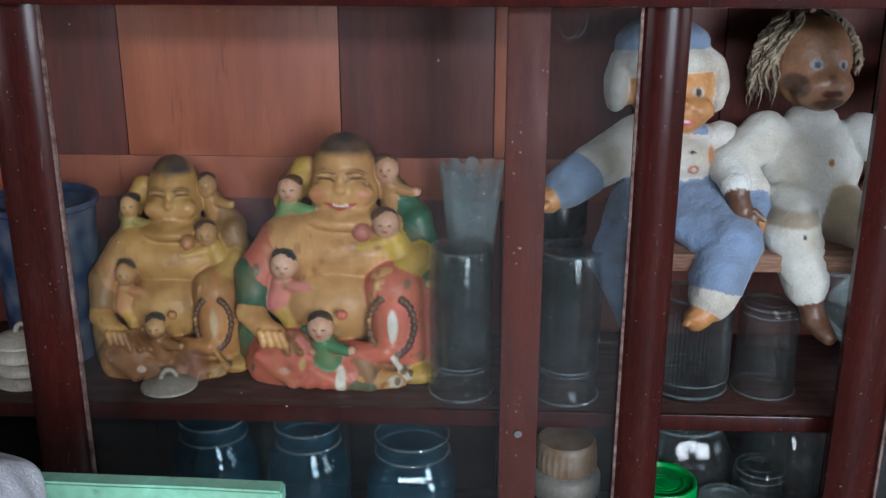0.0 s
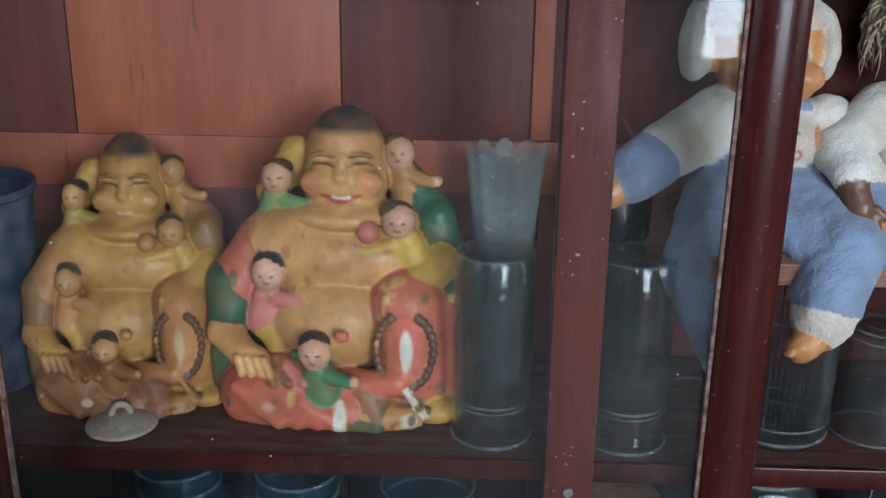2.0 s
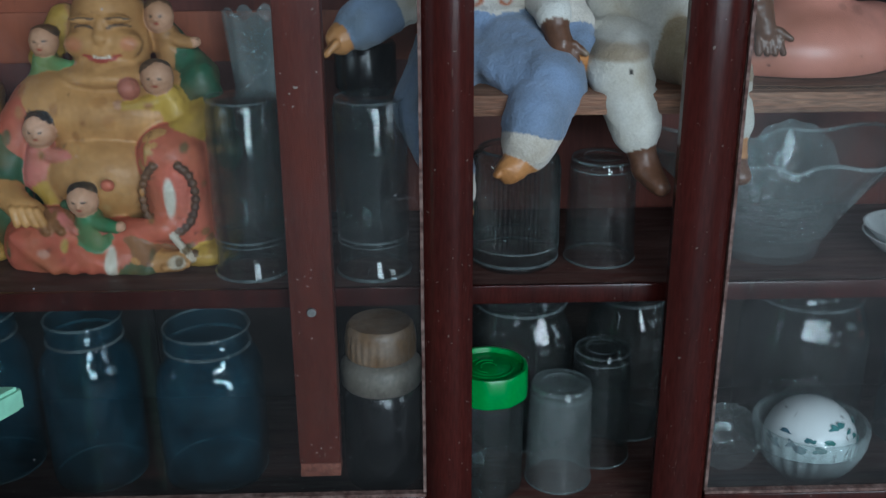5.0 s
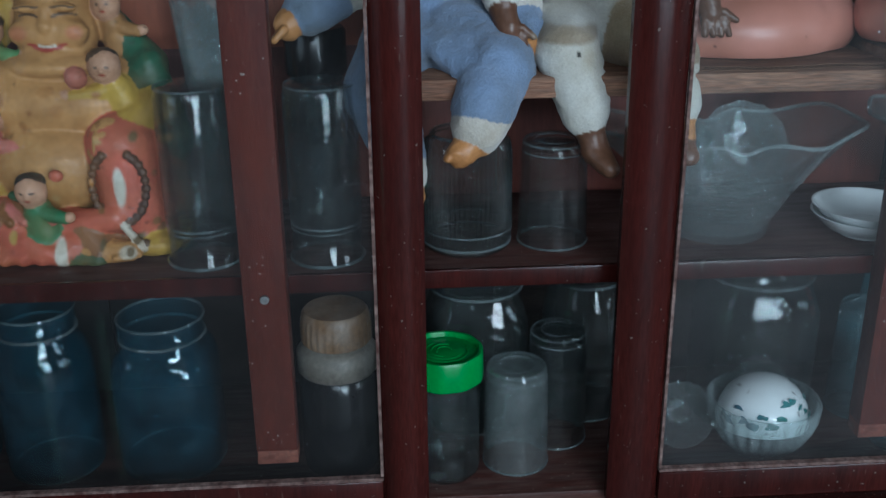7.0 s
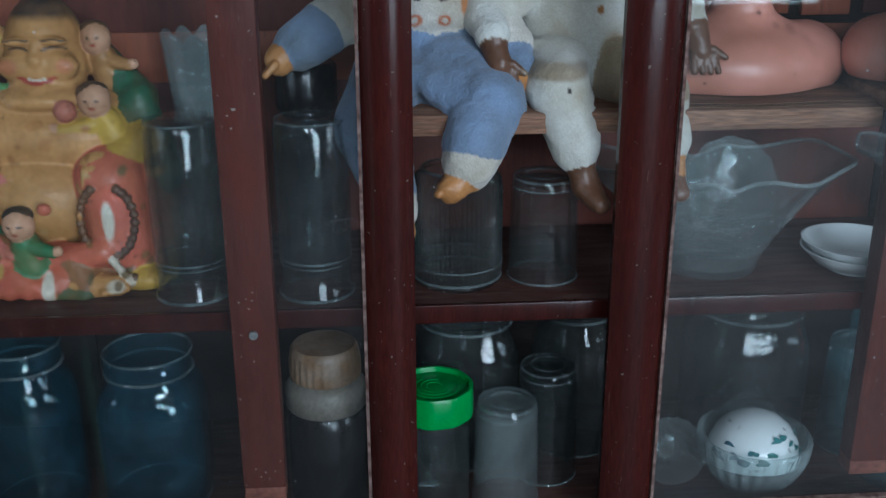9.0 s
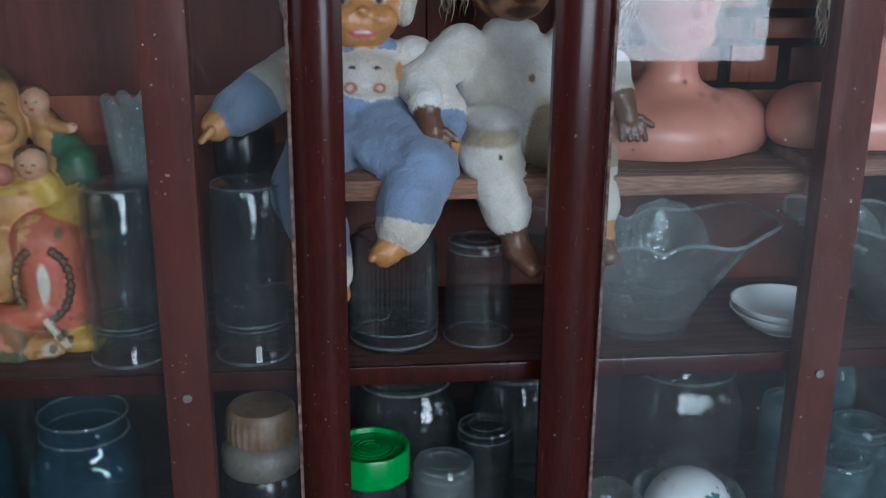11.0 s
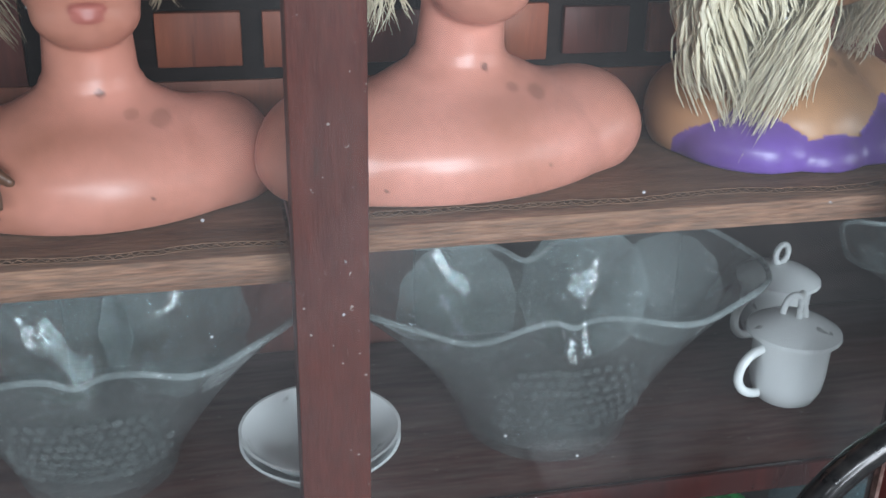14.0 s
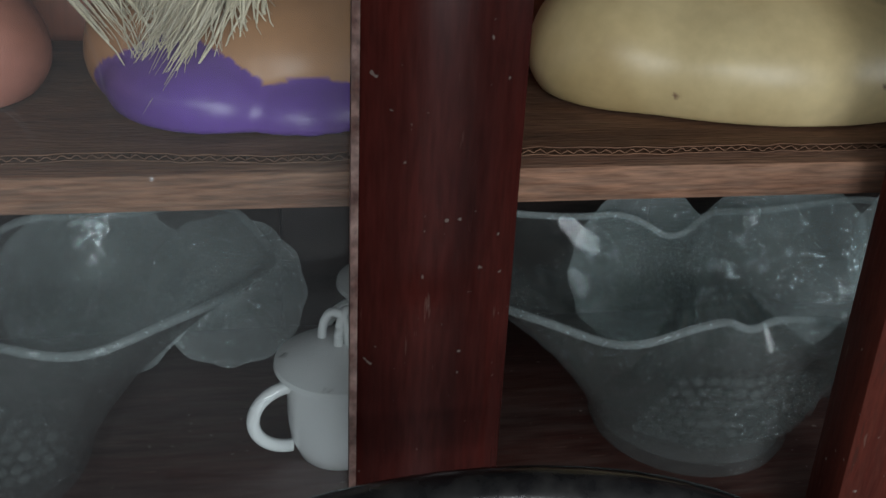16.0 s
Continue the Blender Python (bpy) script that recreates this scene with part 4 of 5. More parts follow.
doll = figure("baby_doll", solids, 0.003, [FLEECE, VINYL], marks, 0.008, None, 0.0026)
doll.matrix_basis = pose(ox, oy, oz)
tagged(doll, "smiling baby doll in a pale blue fleece romper and hat", "doll", "sitting dolls")

ox, oy = 0.61, 1.66
BROWN, DIRTY, OFF = (0.13, 0.062, 0.036), (0.36, 0.28, 0.19), (0.60, 0.60, 0.56)
solids = [
    ball(at(0.597, 1.715, 1.262), (0.062, 0.06, 0.072), (0.30, 0.155, 0.088), mat=1), ball(at(0.608, 1.675, 1.228), (0.046, 0.034, 0.036), (0.30, 0.155, 0.088), mat=1), ball(at(0.614, 1.648, 1.243), (0.008, 0.008, 0.007), (0.22, 0.10, 0.055), mat=1, melt=0.003), ball(at(0.535, 1.71, 1.25), (0.012, 0.014, 0.02), (0.2, 0.09, 0.05), mat=1),
    ball(at(0.61, 1.705, 1.10), (0.084, 0.058, 0.082), OFF), ball(at(0.615, 1.695, 1.035), (0.088, 0.062, 0.055), OFF), ball(at(0.605, 1.70, 1.175), (0.04, 0.035, 0.02), OFF),
    limb(at(0.535, 1.695, 1.15), at(0.472, 1.655, 1.108), 0.036, 0.031, OFF), limb(at(0.472, 1.655, 1.108), at(0.476, 1.615, 1.088), 0.029, 0.024, OFF), limb(at(0.477, 1.606, 1.078), at(0.484, 1.592, 1.052), 0.018, 0.016, BROWN, mat=1),
    limb(at(0.685, 1.695, 1.15), at(0.735, 1.64, 1.128), 0.035, 0.030, OFF), limb(at(0.735, 1.635, 1.125), at(0.742, 1.615, 1.105), 0.026, 0.022, OFF), limb(at(0.745, 1.605, 1.095), at(0.752, 1.594, 1.068), 0.018, 0.015, BROWN, mat=1),
    limb(at(0.572, 1.665, 1.035), at(0.563, 1.60, 1.02), 0.05, 0.043, OFF), limb(at(0.563, 1.60, 1.02), at(0.583, 1.562, 0.948), 0.041, 0.033, OFF), limb(at(0.588, 1.558, 0.93), at(0.596, 1.55, 0.90), 0.02, 0.018, BROWN, mat=1), limb(at(0.597, 1.548, 0.895), at(0.612, 1.522, 0.879), 0.018, 0.013, BROWN, mat=1),
    limb(at(0.655, 1.665, 1.03), at(0.70, 1.595, 1.01), 0.047, 0.04, DIRTY), limb(at(0.70, 1.595, 1.01), at(0.712, 1.57, 0.955), 0.036, 0.03, OFF), limb(at(0.714, 1.566, 0.94), at(0.716, 1.56, 0.905), 0.019, 0.017, TAN, mat=1), limb(at(0.716, 1.558, 0.9), at(0.722, 1.54, 0.887), 0.018, 0.013, BROWN, mat=1),
]
for bx, by, bz in ((0.486, 1.586, 1.045), (0.754, 1.588, 1.06)):
    solids += [limb(at(bx - 0.012 + 0.009 * k, by, bz), at(bx - 0.012 + 0.011 * k, by - 0.008, bz - 0.02), 0.0058, 0.0045, BROWN, mat=1, melt=0.002) for k in range(4)]
    solids.append(limb(at(bx + 0.015, by, bz + 0.01), at(bx + 0.03, by - 0.004, bz - 0.002), 0.0055, 0.0045, BROWN, mat=1, melt=0.002))
# stitched rings and creases of the cloth body
solids += [limb(at(0.535, 1.655, 1.065 - 0.014 * k), at(0.60, 1.638, 1.06 - 0.010 * k), 0.008, 0.006, OFF, melt=0.012) for k in range(3)]
solids += [ball(at(0.57 + 0.005 * k, 1.592 - 0.010 * k, 1.01 - 0.02 * k), (0.043 - 0.002 * k, 0.038, 0.006), OFF, (25, 0, 0), melt=0.006) for k in range(3)]
marks = [(at(0.59, 1.655, 1.265), (0.010, 0.02, 0.007), (0.4, 0.4, 0.42)), (at(0.634, 1.66, 1.262), (0.010, 0.02, 0.007), (0.4, 0.4, 0.42)), (at(0.591, 1.652, 1.265), (0.0055, 0.02, 0.006), (0.02, 0.04, 0.09)), (at(0.634, 1.655, 1.262), (0.0055, 0.02, 0.006), (0.02, 0.04, 0.09)),
         (at(0.614, 1.646, 1.222), (0.016, 0.02, 0.006), (0.09, 0.03, 0.02)), (at(0.56, 1.66, 1.23), (0.025, 0.03, 0.02), (0.1, 0.055, 0.035)), (at(0.615, 1.64, 1.205), (0.03, 0.03, 0.01), (0.10, 0.05, 0.03)),
         (at(0.63, 1.64, 1.115), (0.005, 0.03, 0.007), (0.3, 0.13, 0.03)), (at(0.571, 1.56, 1.024), (0.004, 0.03, 0.0035), (0.03, 0.03, 0.03)), (at(0.655, 1.64, 1.04), (0.03, 0.04, 0.045), (0.38, 0.31, 0.2)), (at(0.56, 1.6, 1.045), (0.05, 0.06, 0.014), (0.33, 0.28, 0.21))]
doll = figure("rag_doll", solids, 0.003, [FLEECE, VINYL], marks, 0.007, None, 0.0018)


def strand(verts, faces, pts, w, flat=0.45):
    """A tapering lock of hair, appended to the lists of a mesh."""
    n, seg, base = len(pts), 6, len(verts)
    for i, p in enumerate(pts):
        d = (Vector(pts[min(i + 1, n - 1)]) - Vector(pts[max(i - 1, 0)])).normalized()
        s = d.cross(Vector((0.1, 1, 0.2))).normalized()
        u = s.cross(d)
        f = i / (n - 1)
        r = w * (0.55 + 0.6 * math.sin(math.pi * min(f * 1.2, 1))) * (1 - f ** 4 * 0.85)
        for k in range(seg):
            a = 2 * math.pi * k / seg
            verts.append(tuple(Vector(p) + s * r * math.cos(a) + u * r * flat * math.sin(a)))
    for i in range(n - 1):
        for k in range(seg):
            a, b = base + i * seg + k, base + i * seg + (k + 1) % seg
            faces.append((a, b, b + seg, a + seg))
    faces.append(tuple(base + k for k in range(seg))[::-1])
    faces.append(tuple(base + (n - 1) * seg + k for k in range(seg)))


def add_hair(ob, verts, faces, mat):
    """Join locks of hair into the figure's one mesh."""
    bm = bmesh.new()
    bm.from_mesh(ob.data)
    slot = len(ob.data.materials)
    vs = [bm.verts.new(v) for v in verts]
    for f in faces:
        face = bm.faces.new([vs[k] for k in f])
        face.material_index, face.smooth = slot, True
    bm.to_mesh(ob.data)
    bm.free()
    ob.data.materials.append(mat)


rnd = random.Random(5)
hv, hf = [], []
for k in range(420):
    a = rnd.uniform(-0.4, math.pi + 0.9)
    up = rnd.uniform(0.25, 1.0)
    r0 = 0.064
    p0 = Vector(at(0.592 + r0 * math.cos(a) * math.sqrt(1 - up * up * 0.9), 1.725 + 0.045 * math.sin(a), 1.262 + 0.078 * up))
    drop = rnd.uniform(0.03, 0.11) if math.cos(a) < 0.2 else rnd.uniform(0.02, 0.05)
    out = Vector((math.cos(a), 0.3 * math.sin(a) - 0.15, 0))
    pts = [p0 + out * (0.022 * math.sin(f * 2.2)) + Vector((0.006 * math.sin(f * 9 + k), 0.005 * math.cos(f * 8 + k), -drop * f)) for f in [i / 7 for i in range(8)]]
    strand(hv, hf, [tuple(p) for p in pts], rnd.uniform(0.0018, 0.0036))
add_hair(doll, hv, hf, HAIR_GREY)
doll.matrix_basis = pose(ox, oy, oz)
tagged(doll, "old brown-faced rag doll with matted hair and white cloth body", "doll", "sitting dolls")


# ---- mannequin heads ----
def bust(m, half, skin, label, hair, seed, sides, top=None, lean=0.0, wave=0.012):
    s = [ball((0, 0, 0.024), (half, 0.084, 0.058), skin), ball((0, -0.012, 0.03), (half * 0.72, 0.088, 0.06), skin), ball((0, 0.006, 0.062), (half * 0.62, 0.058, 0.036), skin), ball((0, 0.006, 0.084), (half * 0.34, 0.046, 0.026), skin)]
    for sx in (-1, 1):
        s += [ball((sx * half * 0.70, 0.004, 0.036), (half * 0.29, 0.066, 0.05), skin)]
    s += [limb((0, 0.008, 0.075), (lean * 0.4, 0.0, 0.15), 0.043, 0.037, skin, melt=0.014), ball((0, 0.008, 0.110), (0.0452, 0.0452, 0.004), skin, melt=0.002),
          ball((lean, -0.004, 0.230), (0.06, 0.068, 0.085), skin, melt=0.010), ball((lean, -0.034, 0.172), (0.043, 0.040, 0.030), skin, melt=0.008), ball((lean, -0.072, 0.211), (0.009, 0.012, 0.014), skin, melt=0.006),
          ball((lean, -0.071, 0.181), (0.0145, 0.006, 0.0042), (0.58, 0.19, 0.17), melt=0.003), ball((lean, -0.071, 0.174), (0.012, 0.007, 0.0045), (0.58, 0.19, 0.17), melt=0.003)]
    dk = tuple(c * 0.72 for c in skin)
    marks = [((0.004, -0.04, 0.105), (0.0035, 0.02, 0.0035), (0.25, 0.11, 0.09)), ((0.05, -0.03, 0.082), (0.010, 0.05, 0.006), dk), ((0.026, -0.03, 0.088), (0.007, 0.05, 0.004), dk), ((lean - 0.024, -0.07, 0.227), (0.012, 0.02, 0.005), (0.12, 0.1, 0.1)), ((lean + 0.024, -0.07, 0.227), (0.012, 0.02, 0.005), (0.12, 0.1, 0.1)),
             ((half * 0.22, -0.085, 0.03), (0.0022, 0.03, 0.0022), (0.2, 0.1, 0.08)), ((-half * 0.55, -0.07, 0.018), (0.002, 0.03, 0.002), (0.2, 0.1, 0.08))]
    if top:
        s += [ball((sx * half * 0.40, -0.030, 0.012), (half * 0.54, 0.080, 0.044), top, (0, -sx * 6, 0), melt=0.003) for sx in (-1, 1)] + [ball((0, -0.052, 0.006), (half * 0.46, 0.066, 0.037), top, melt=0.006)]
    ob = figure("mannequin_head", s, 0.003, [BUSTSKIN], marks, 0.02, 0.0)
    r = random.Random(seed)
    hv, hf = [], []
    for x0, x1, drop0, drop1, y0, y1, count in sides:
        for k in range(count * 10):
            x = r.uniform(x0, x1)
            sx = -1 if x < lean else 1
            drop, yy, ph = r.uniform(drop0, drop1), r.uniform(y0, y1), r.uniform(0, 6)
            root = Vector((lean + sx * r.uniform(0.025, 0.062), r.uniform(-0.03, 0.05), r.uniform(0.247, 0.312)))
            pts = []
            for i in range(14):
                f = i / 13
                z = root.z + (drop - root.z) * f
                bx = root.x + (x - root.x) * min(1, f * 1.7) ** 0.8
                by = root.y + (yy - root.y) * min(1, f * 1.5)
                ph2 = ph * 0.16 + 5 * (x - x0) / (x1 - x0) + 9 * yy
                pts.append((bx + wave * f * math.sin(f * 8 + ph2), by + wave * 0.6 * f * math.cos(f * 7 + ph2), z))
            strand(hv, hf, pts, r.choice((0.0010, 0.0014, 0.0020, 0.0030)))
    for k in range(90):
        a, b = r.uniform(0, 2 * math.pi), r.uniform(0.2, 1)
        p = [Vector((lean + 0.066 * math.cos(a) * math.cos(b + 0.3 * f) * 1.02, 0.008 + 0.07 * math.sin(a) * math.cos(b + 0.3 * f), 0.239 + 0.088 * math.sin(b + 0.3 * f) - 0.05 * f * (1 - b))) for f in [i / 6 for i in range(7)]]
        if p[3].y > -0.035 or p[3].z > 0.284:
            strand(hv, hf, [tuple(q) for q in p], 0.009)
    add_hair(ob, hv, hf, hair)
    ob.matrix_basis = m
    return tagged(ob, label, "mannequin", "mannequin heads on the shelf")


PINKSKIN = (0.66, 0.29, 0.225)
bust(pose(0.842, 1.694, 1.0020, 0, 0, 8), 0.155, PINKSKIN, "pink plastic mannequin head and shoulders with brown wig", HAIR_GREY, 1, [(-0.12, -0.06, 0.13, 0.2, 0.0, 0.05, 40), (0.055, 0.085, 0.16, 0.24, 0.0, 0.05, 18)])
bust(pose(1.162, 1.668, 1.0200, 0, 0, 13), 0.188, PINKSKIN, "pink plastic mannequin head and shoulders with dusty blond wig", HAIR, 2, [(-0.11, -0.05, 0.13, 0.22, -0.02, 0.05, 40), (0.05, 0.12, 0.15, 0.24, 0.0, 0.06, 40)])
bust(pose(1.508, 1.715, 1.0200, 0, 0, 5), 0.135, (0.56, 0.31, 0.165), "tan mannequin head with purple bodice and long blond wig", HAIR, 3, [(-0.135, -0.005, 0.012, 0.11, -0.085, -0.02, 110), (0.06, 0.12, 0.07, 0.16, -0.02, 0.03, 36)], (0.17, 0.085, 0.42), 0.02, 0.026)
bust(pose(1.86, 1.692, 1.0200, 0, 0, 0), 0.178, (0.72, 0.60, 0.34), "cream yellow mannequin head and shoulders with blond wig", HAIR, 4, [(-0.10, -0.05, 0.14, 0.22, 0.0, 0.05, 30), (0.05, 0.11, 0.12, 0.2, 0.0, 0.05, 30)])


# ---- glass and china ----
def vessel(outer, t=0.003, seg=48, shape=None, flip=False, base=None, m=None):
    """A hollow turned vessel: outer runs from the foot's centre to the rim."""
    floor_t = base or t * 1.6
    inner = [(max(r - t, 0.0), max(z, outer[0][1] + floor_t)) for r, z in outer[1:]][::-1]
    prof = [outer[0]] + outer[1:] + inner + [(0, outer[0][1] + floor_t)]
    if flip:
        top = max(z for _, z in prof)
        prof = [(r, top - z) for r, z in prof]
    return lathe(prof, seg, shape=shape, m=m)


def glass_thing(name, bm, x, y, z, label, category, group="", mat=None, rz=0, m=None, edges=()):
    """A glass vessel; edges: (name, radius, height, thickness) of the thick rounded edges, their glint painted as pale
    film.
    """
    if not edges:
        return solo(name, bm, mat or GLASS, m or pose(x, y, z, 0, 0, rz), label, category, group)
    t = thing(name, m or pose(x, y, z, 0, 0, rz), label, category, group)
    part("body", bm, mat or GLASS, t)
    for edge, r, h, w in edges:
        part(edge, tube([(r * math.cos(2 * math.pi * k / 64), r * math.sin(2 * math.pi * k / 64), h) for k in range(64)], w, 8, closed=True), GLASS_RIM, t, "thick glass edge with its bright glint painted in")
    return t


def tall_jar():
    return vessel([(0, 0), (0.040, 0), (0.047, 0.004), (0.0505, 0.014), (0.0505, 0.185), (0.0475, 0.195), (0.0485, 0.203), (0.0485, 0.24), (0.0515, 0.246), (0.0515, 0.252)], 0.0032, flip=True, base=0.006)


TALL_EDGES = (("base_edge", 0.0475, 0.2485, 0.0016), ("shoulder_ring", 0.0486, 0.056, 0.0018), ("neck_ring", 0.0488, 0.049, 0.0012), ("mouth_rim", 0.0515, 0.003, 0.0026))
glass_thing("glass_jar", tall_jar(), 0.060, 1.612, Z_MID, "tall clear glass jar standing upside down on the shelf", "jar", "upturned tall jars", edges=TALL_EDGES)
glass_thing("glass_jar", tall_jar(), 0.232, 1.606, Z_MID, "tall clear glass jar standing upside down on the shelf", "jar", "upturned tall jars", edges=TALL_EDGES)


def flutes(r, a, z):
    k = min(1, z / 0.30)
    return r * (1 + 0.10 * k * abs(math.sin(5 * a)) - 0.03), z + (0.016 * abs(math.sin(5 * a)) if z > 0.325 else 0)


glass_thing("fluted_vase", vessel([(0, 0), (0.030, 0), (0.034, 0.02), (0.034, 0.12), (0.042, 0.24), (0.052, 0.33)], 0.004, 72, flutes), 0.073, 1.755, Z_MID, "tall fluted glass vase with a scalloped rim", "vase", mat=GLASS_PLATE)

t = thing("dark_jar", pose(0.222, 1.735, Z_MID), "dark glass jar with a black plastic lid", "jar")
part("body", vessel([(0, 0), (0.042, 0), (0.046, 0.01), (0.046, 0.21), (0.040, 0.225), (0.040, 0.235)]), GLASS_BLUE, t)
part("lid", lathe([(0, 0.236), (0.044, 0.236), (0.045, 0.24), (0.045, 0.296), (0.041, 0.302), (0, 0.302)], 40), BLACK, t, "glossy black lid")

ribs = lambda r, a, z: ((r * (1 + 0.028 * math.cos(56 * a)) if 0.018 < z < 0.165 else r), z)
glass_thing("ribbed_jar", vessel([(0, 0), (0.055, 0), (0.062, 0.006), (0.0635, 0.018), (0.0635, 0.03), (0.063, 0.06), (0.063, 0.14), (0.060, 0.158), (0.050, 0.164), (0.050, 0.17)], 0.0035, 224, ribs), 0.432, 1.632, Z_MID, "round ribbed glass jar below the blue doll's foot", "jar", edges=(("foot_ring", 0.0625, 0.012, 0.0022), ("base_ring", 0.064, 0.032, 0.0014), ("mouth_rim", 0.050, 0.169, 0.0024)))


def tumbler_edges(r, h):
    return (("base_edge", r * 0.86, h - 0.004, 0.0018), ("base_ring", r * 0.54, h - 0.001, 0.0012), ("floor_ring", r * 0.90, h - 0.016, 0.0014), ("mouth_rim", r * 0.99, 0.002, 0.0018))


def tumbler(r, h):
    return vessel([(0, 0.004), (r * 0.5, 0.004), (r * 0.55, 0), (r * 0.84, 0), (r * 0.91, 0.008), (r * 0.93, 0.02), (r * 0.97, h * 0.6), (r, h - 0.002), (r * 0.995, h)], 0.0026, flip=True, base=0.007)


glass_thing("tumbler", tumbler(0.051, 0.154), 0.558, 1.642, Z_MID, "clear glass tumbler standing upside down on the shelf", "glass", "upturned tumblers", edges=tumbler_edges(0.051, 0.154))
glass_thing("tumbler", tumbler(0.050, 0.165), 0.503, 1.592, Z_LOW, "cloudy glass tumbler standing upside down beside a green-lidded jar", "glass", "upturned tumblers", GLASS_DUSTY, edges=tumbler_edges(0.050, 0.165))
glass_thing("tumbler", tumbler(0.048, 0.190), 0.575, 1.655, Z_LOW, "clear glass tumbler standing upside down on the cabinet floor", "glass", "upturned tumblers", edges=tumbler_edges(0.048, 0.190))
for x, y, r, h in ((1.183, 1.645, 0.053, 0.17), (1.128, 1.600, 0.059, 0.14), (1.225, 1.575, 0.05, 0.13), (1.09, 1.70, 0.05, 0.19)):
    glass_thing("tumbler", tumbler(r, h), x, y, Z_LOW, "bluish glass tumbler standing upside down on the cabinet floor", "glass", "upturned tumblers", GLASS_TEAL, edges=tumbler_edges(r, h))


def squarish(n, amount):
    return lambda r, a, z: (r * (1 + amount * math.cos(n * a)), z)


def big_jar(x, y, z, r, h, neck, mat, label, square=0.0, group=""):
    return glass_thing("storage_jar", vessel([(0, 0), (r * 0.85, 0), (r * 0.96, 0.006), (r, 0.02), (r, h * 0.62), (r * 0.985, h * 0.70), (r * 0.9, h * 0.78), (neck, h * 0.85), (neck, h * 0.9), (neck + 0.004, h * 0.915), (neck + 0.002, h * 0.95), (neck + 0.004, h * 0.96), (neck + 0.003, h)], 0.0035, 64, squarish(4, square) if square else None), x, y, z, label, "jar", group, mat, 0, edges=(("foot_edge", r * 0.93, 0.006, 0.002), ("neck_bead", neck + 0.003, h * 0.88, 0.0026), ("mouth_rim", neck + 0.003, h - 0.001, 0.0024)))


big_jar(-0.20, 1.635, Z_LOW, 0.072, 0.265, 0.052, GLASS_BLUE, "large bluish glass storage jar without a lid", group="storage jars")
big_jar(-0.022, 1.640, Z_LOW, 0.082, 0.245, 0.060, GLASS_BLUE, "large square bluish glass storage jar without a lid", -0.075, "storage jars")
big_jar(-0.37, 1.66, Z_LOW, 0.075, 0.26, 0.055, GLASS_BLUE, "large bluish glass storage jar without a lid", group="storage jars")
big_jar(0.455, 1.735, Z_LOW, 0.088, 0.268, 0.07, GLASS, "wide clear glass storage jar without a lid", -0.075, "storage jars")
big_jar(0.635, 1.745, Z_LOW, 0.07, 0.27, 0.055, GLASS, "clear glass storage jar without a lid", group="storage jars")
big_jar(0.905, 1.715, Z_LOW, 0.098, 0.285, 0.082, GLASS, "wide clear glass storage jar behind a cut-glass bowl", -0.06, group="storage jars")
big_jar(1.17, 1.765, Z_LOW, 0.06, 0.275, 0.045, GLASS_TEAL, "bluish glass storage jar behind the tumblers", group="storage jars")
big_jar(1.64, 1.66, Z_LOW, 0.08, 0.26, 0.06, GLASS_TEAL, "large bluish glass storage jar without a lid", group="storage jars")

t = thing("coffee_jar", pose(0.237, 1.607, Z_LOW), "dark jar with a tan knurled cap and grey collar", "jar")
part("body", lathe([(0, 0), (0.05, 0), (0.056, 0.006), (0.058, 0.02), (0.058, 0.14), (0.054, 0.158), (0.05, 0.163), (0, 0.163)], 48), BLACK, t, "dark glossy jar body")
DULL = material("grimy_grey_plastic", (0.20, 0.175, 0.14), (0.12, 0.10, 0.08), rough=0.5, bump=0.1, dust=0.2)
part("collar", lathe([(0, 0.1635), (0.056, 0.1635), (0.0595, 0.168), (0.0595, 0.196), (0.054, 0.204), (0.046, 0.210), (0, 0.210)], 48), DULL, t, "dusty grey collar")
part("cap", lathe([(0, 0.2105), (0.049, 0.2105), (0.051, 0.214), (0.051, 0.236), (0.0505, 0.248), (0.049, 0.256), (0.045, 0.261), (0, 0.263)], 112, shape=lambda r, a, z: (r * (1 + (0.028 * math.cos(28 * a) if 0.212 < z < 0.24 else 0)), z)), BROWN_LID, t, "tan knurled cap")


def lidded_jar(x, y, r, h, lid_r, lid_h, lid_mat, label, lobes=10):
    t = thing("plastic_jar", pose(x, y, Z_LOW, 0, 0, 9), label, "jar", "jars with coloured lids")
    facets = lambda rr, a, z: (rr * (1 + 0.012 * math.cos(lobes * a)), z)
    part("body", vessel([(0, 0), (r * 0.9, 0), (r * 0.98, 0.006), (r, 0.015), (r * 0.99, h * 0.5), (r, h * 0.85), (r * 0.93, h * 0.95), (r * 0.93, h)], 0.002, 80, facets), GLASS, t)
    lid = part("lid", lathe([(0, h + 0.0005), (lid_r, h + 0.0005), (lid_r * 1.01, h + 0.003), (lid_r, h + lid_h - 0.004), (lid_r * 0.97, h + lid_h), (lid_r * 0.90, h + lid_h), (lid_r * 0.87, h + lid_h - 0.007), (lid_r * 0.55, h + lid_h - 0.006), (lid_r * 0.5, h + lid_h - 0.0045), (0, h + lid_h - 0.0045)], 80, shape=facets), lid_mat, t)
    bm = bmesh.new()
    for k in range(4):
        tube([(lid_r * (0.2 + 0.14 * k) * math.cos(a), lid_r * (0.2 + 0.14 * k) * math.sin(a), h + lid_h - 0.0045) for a in [j * math.pi / 12 + k for j in range(14)]], 0.0011, 6, bm)
    part("embossing", bm, lid_mat, lid)
    return t


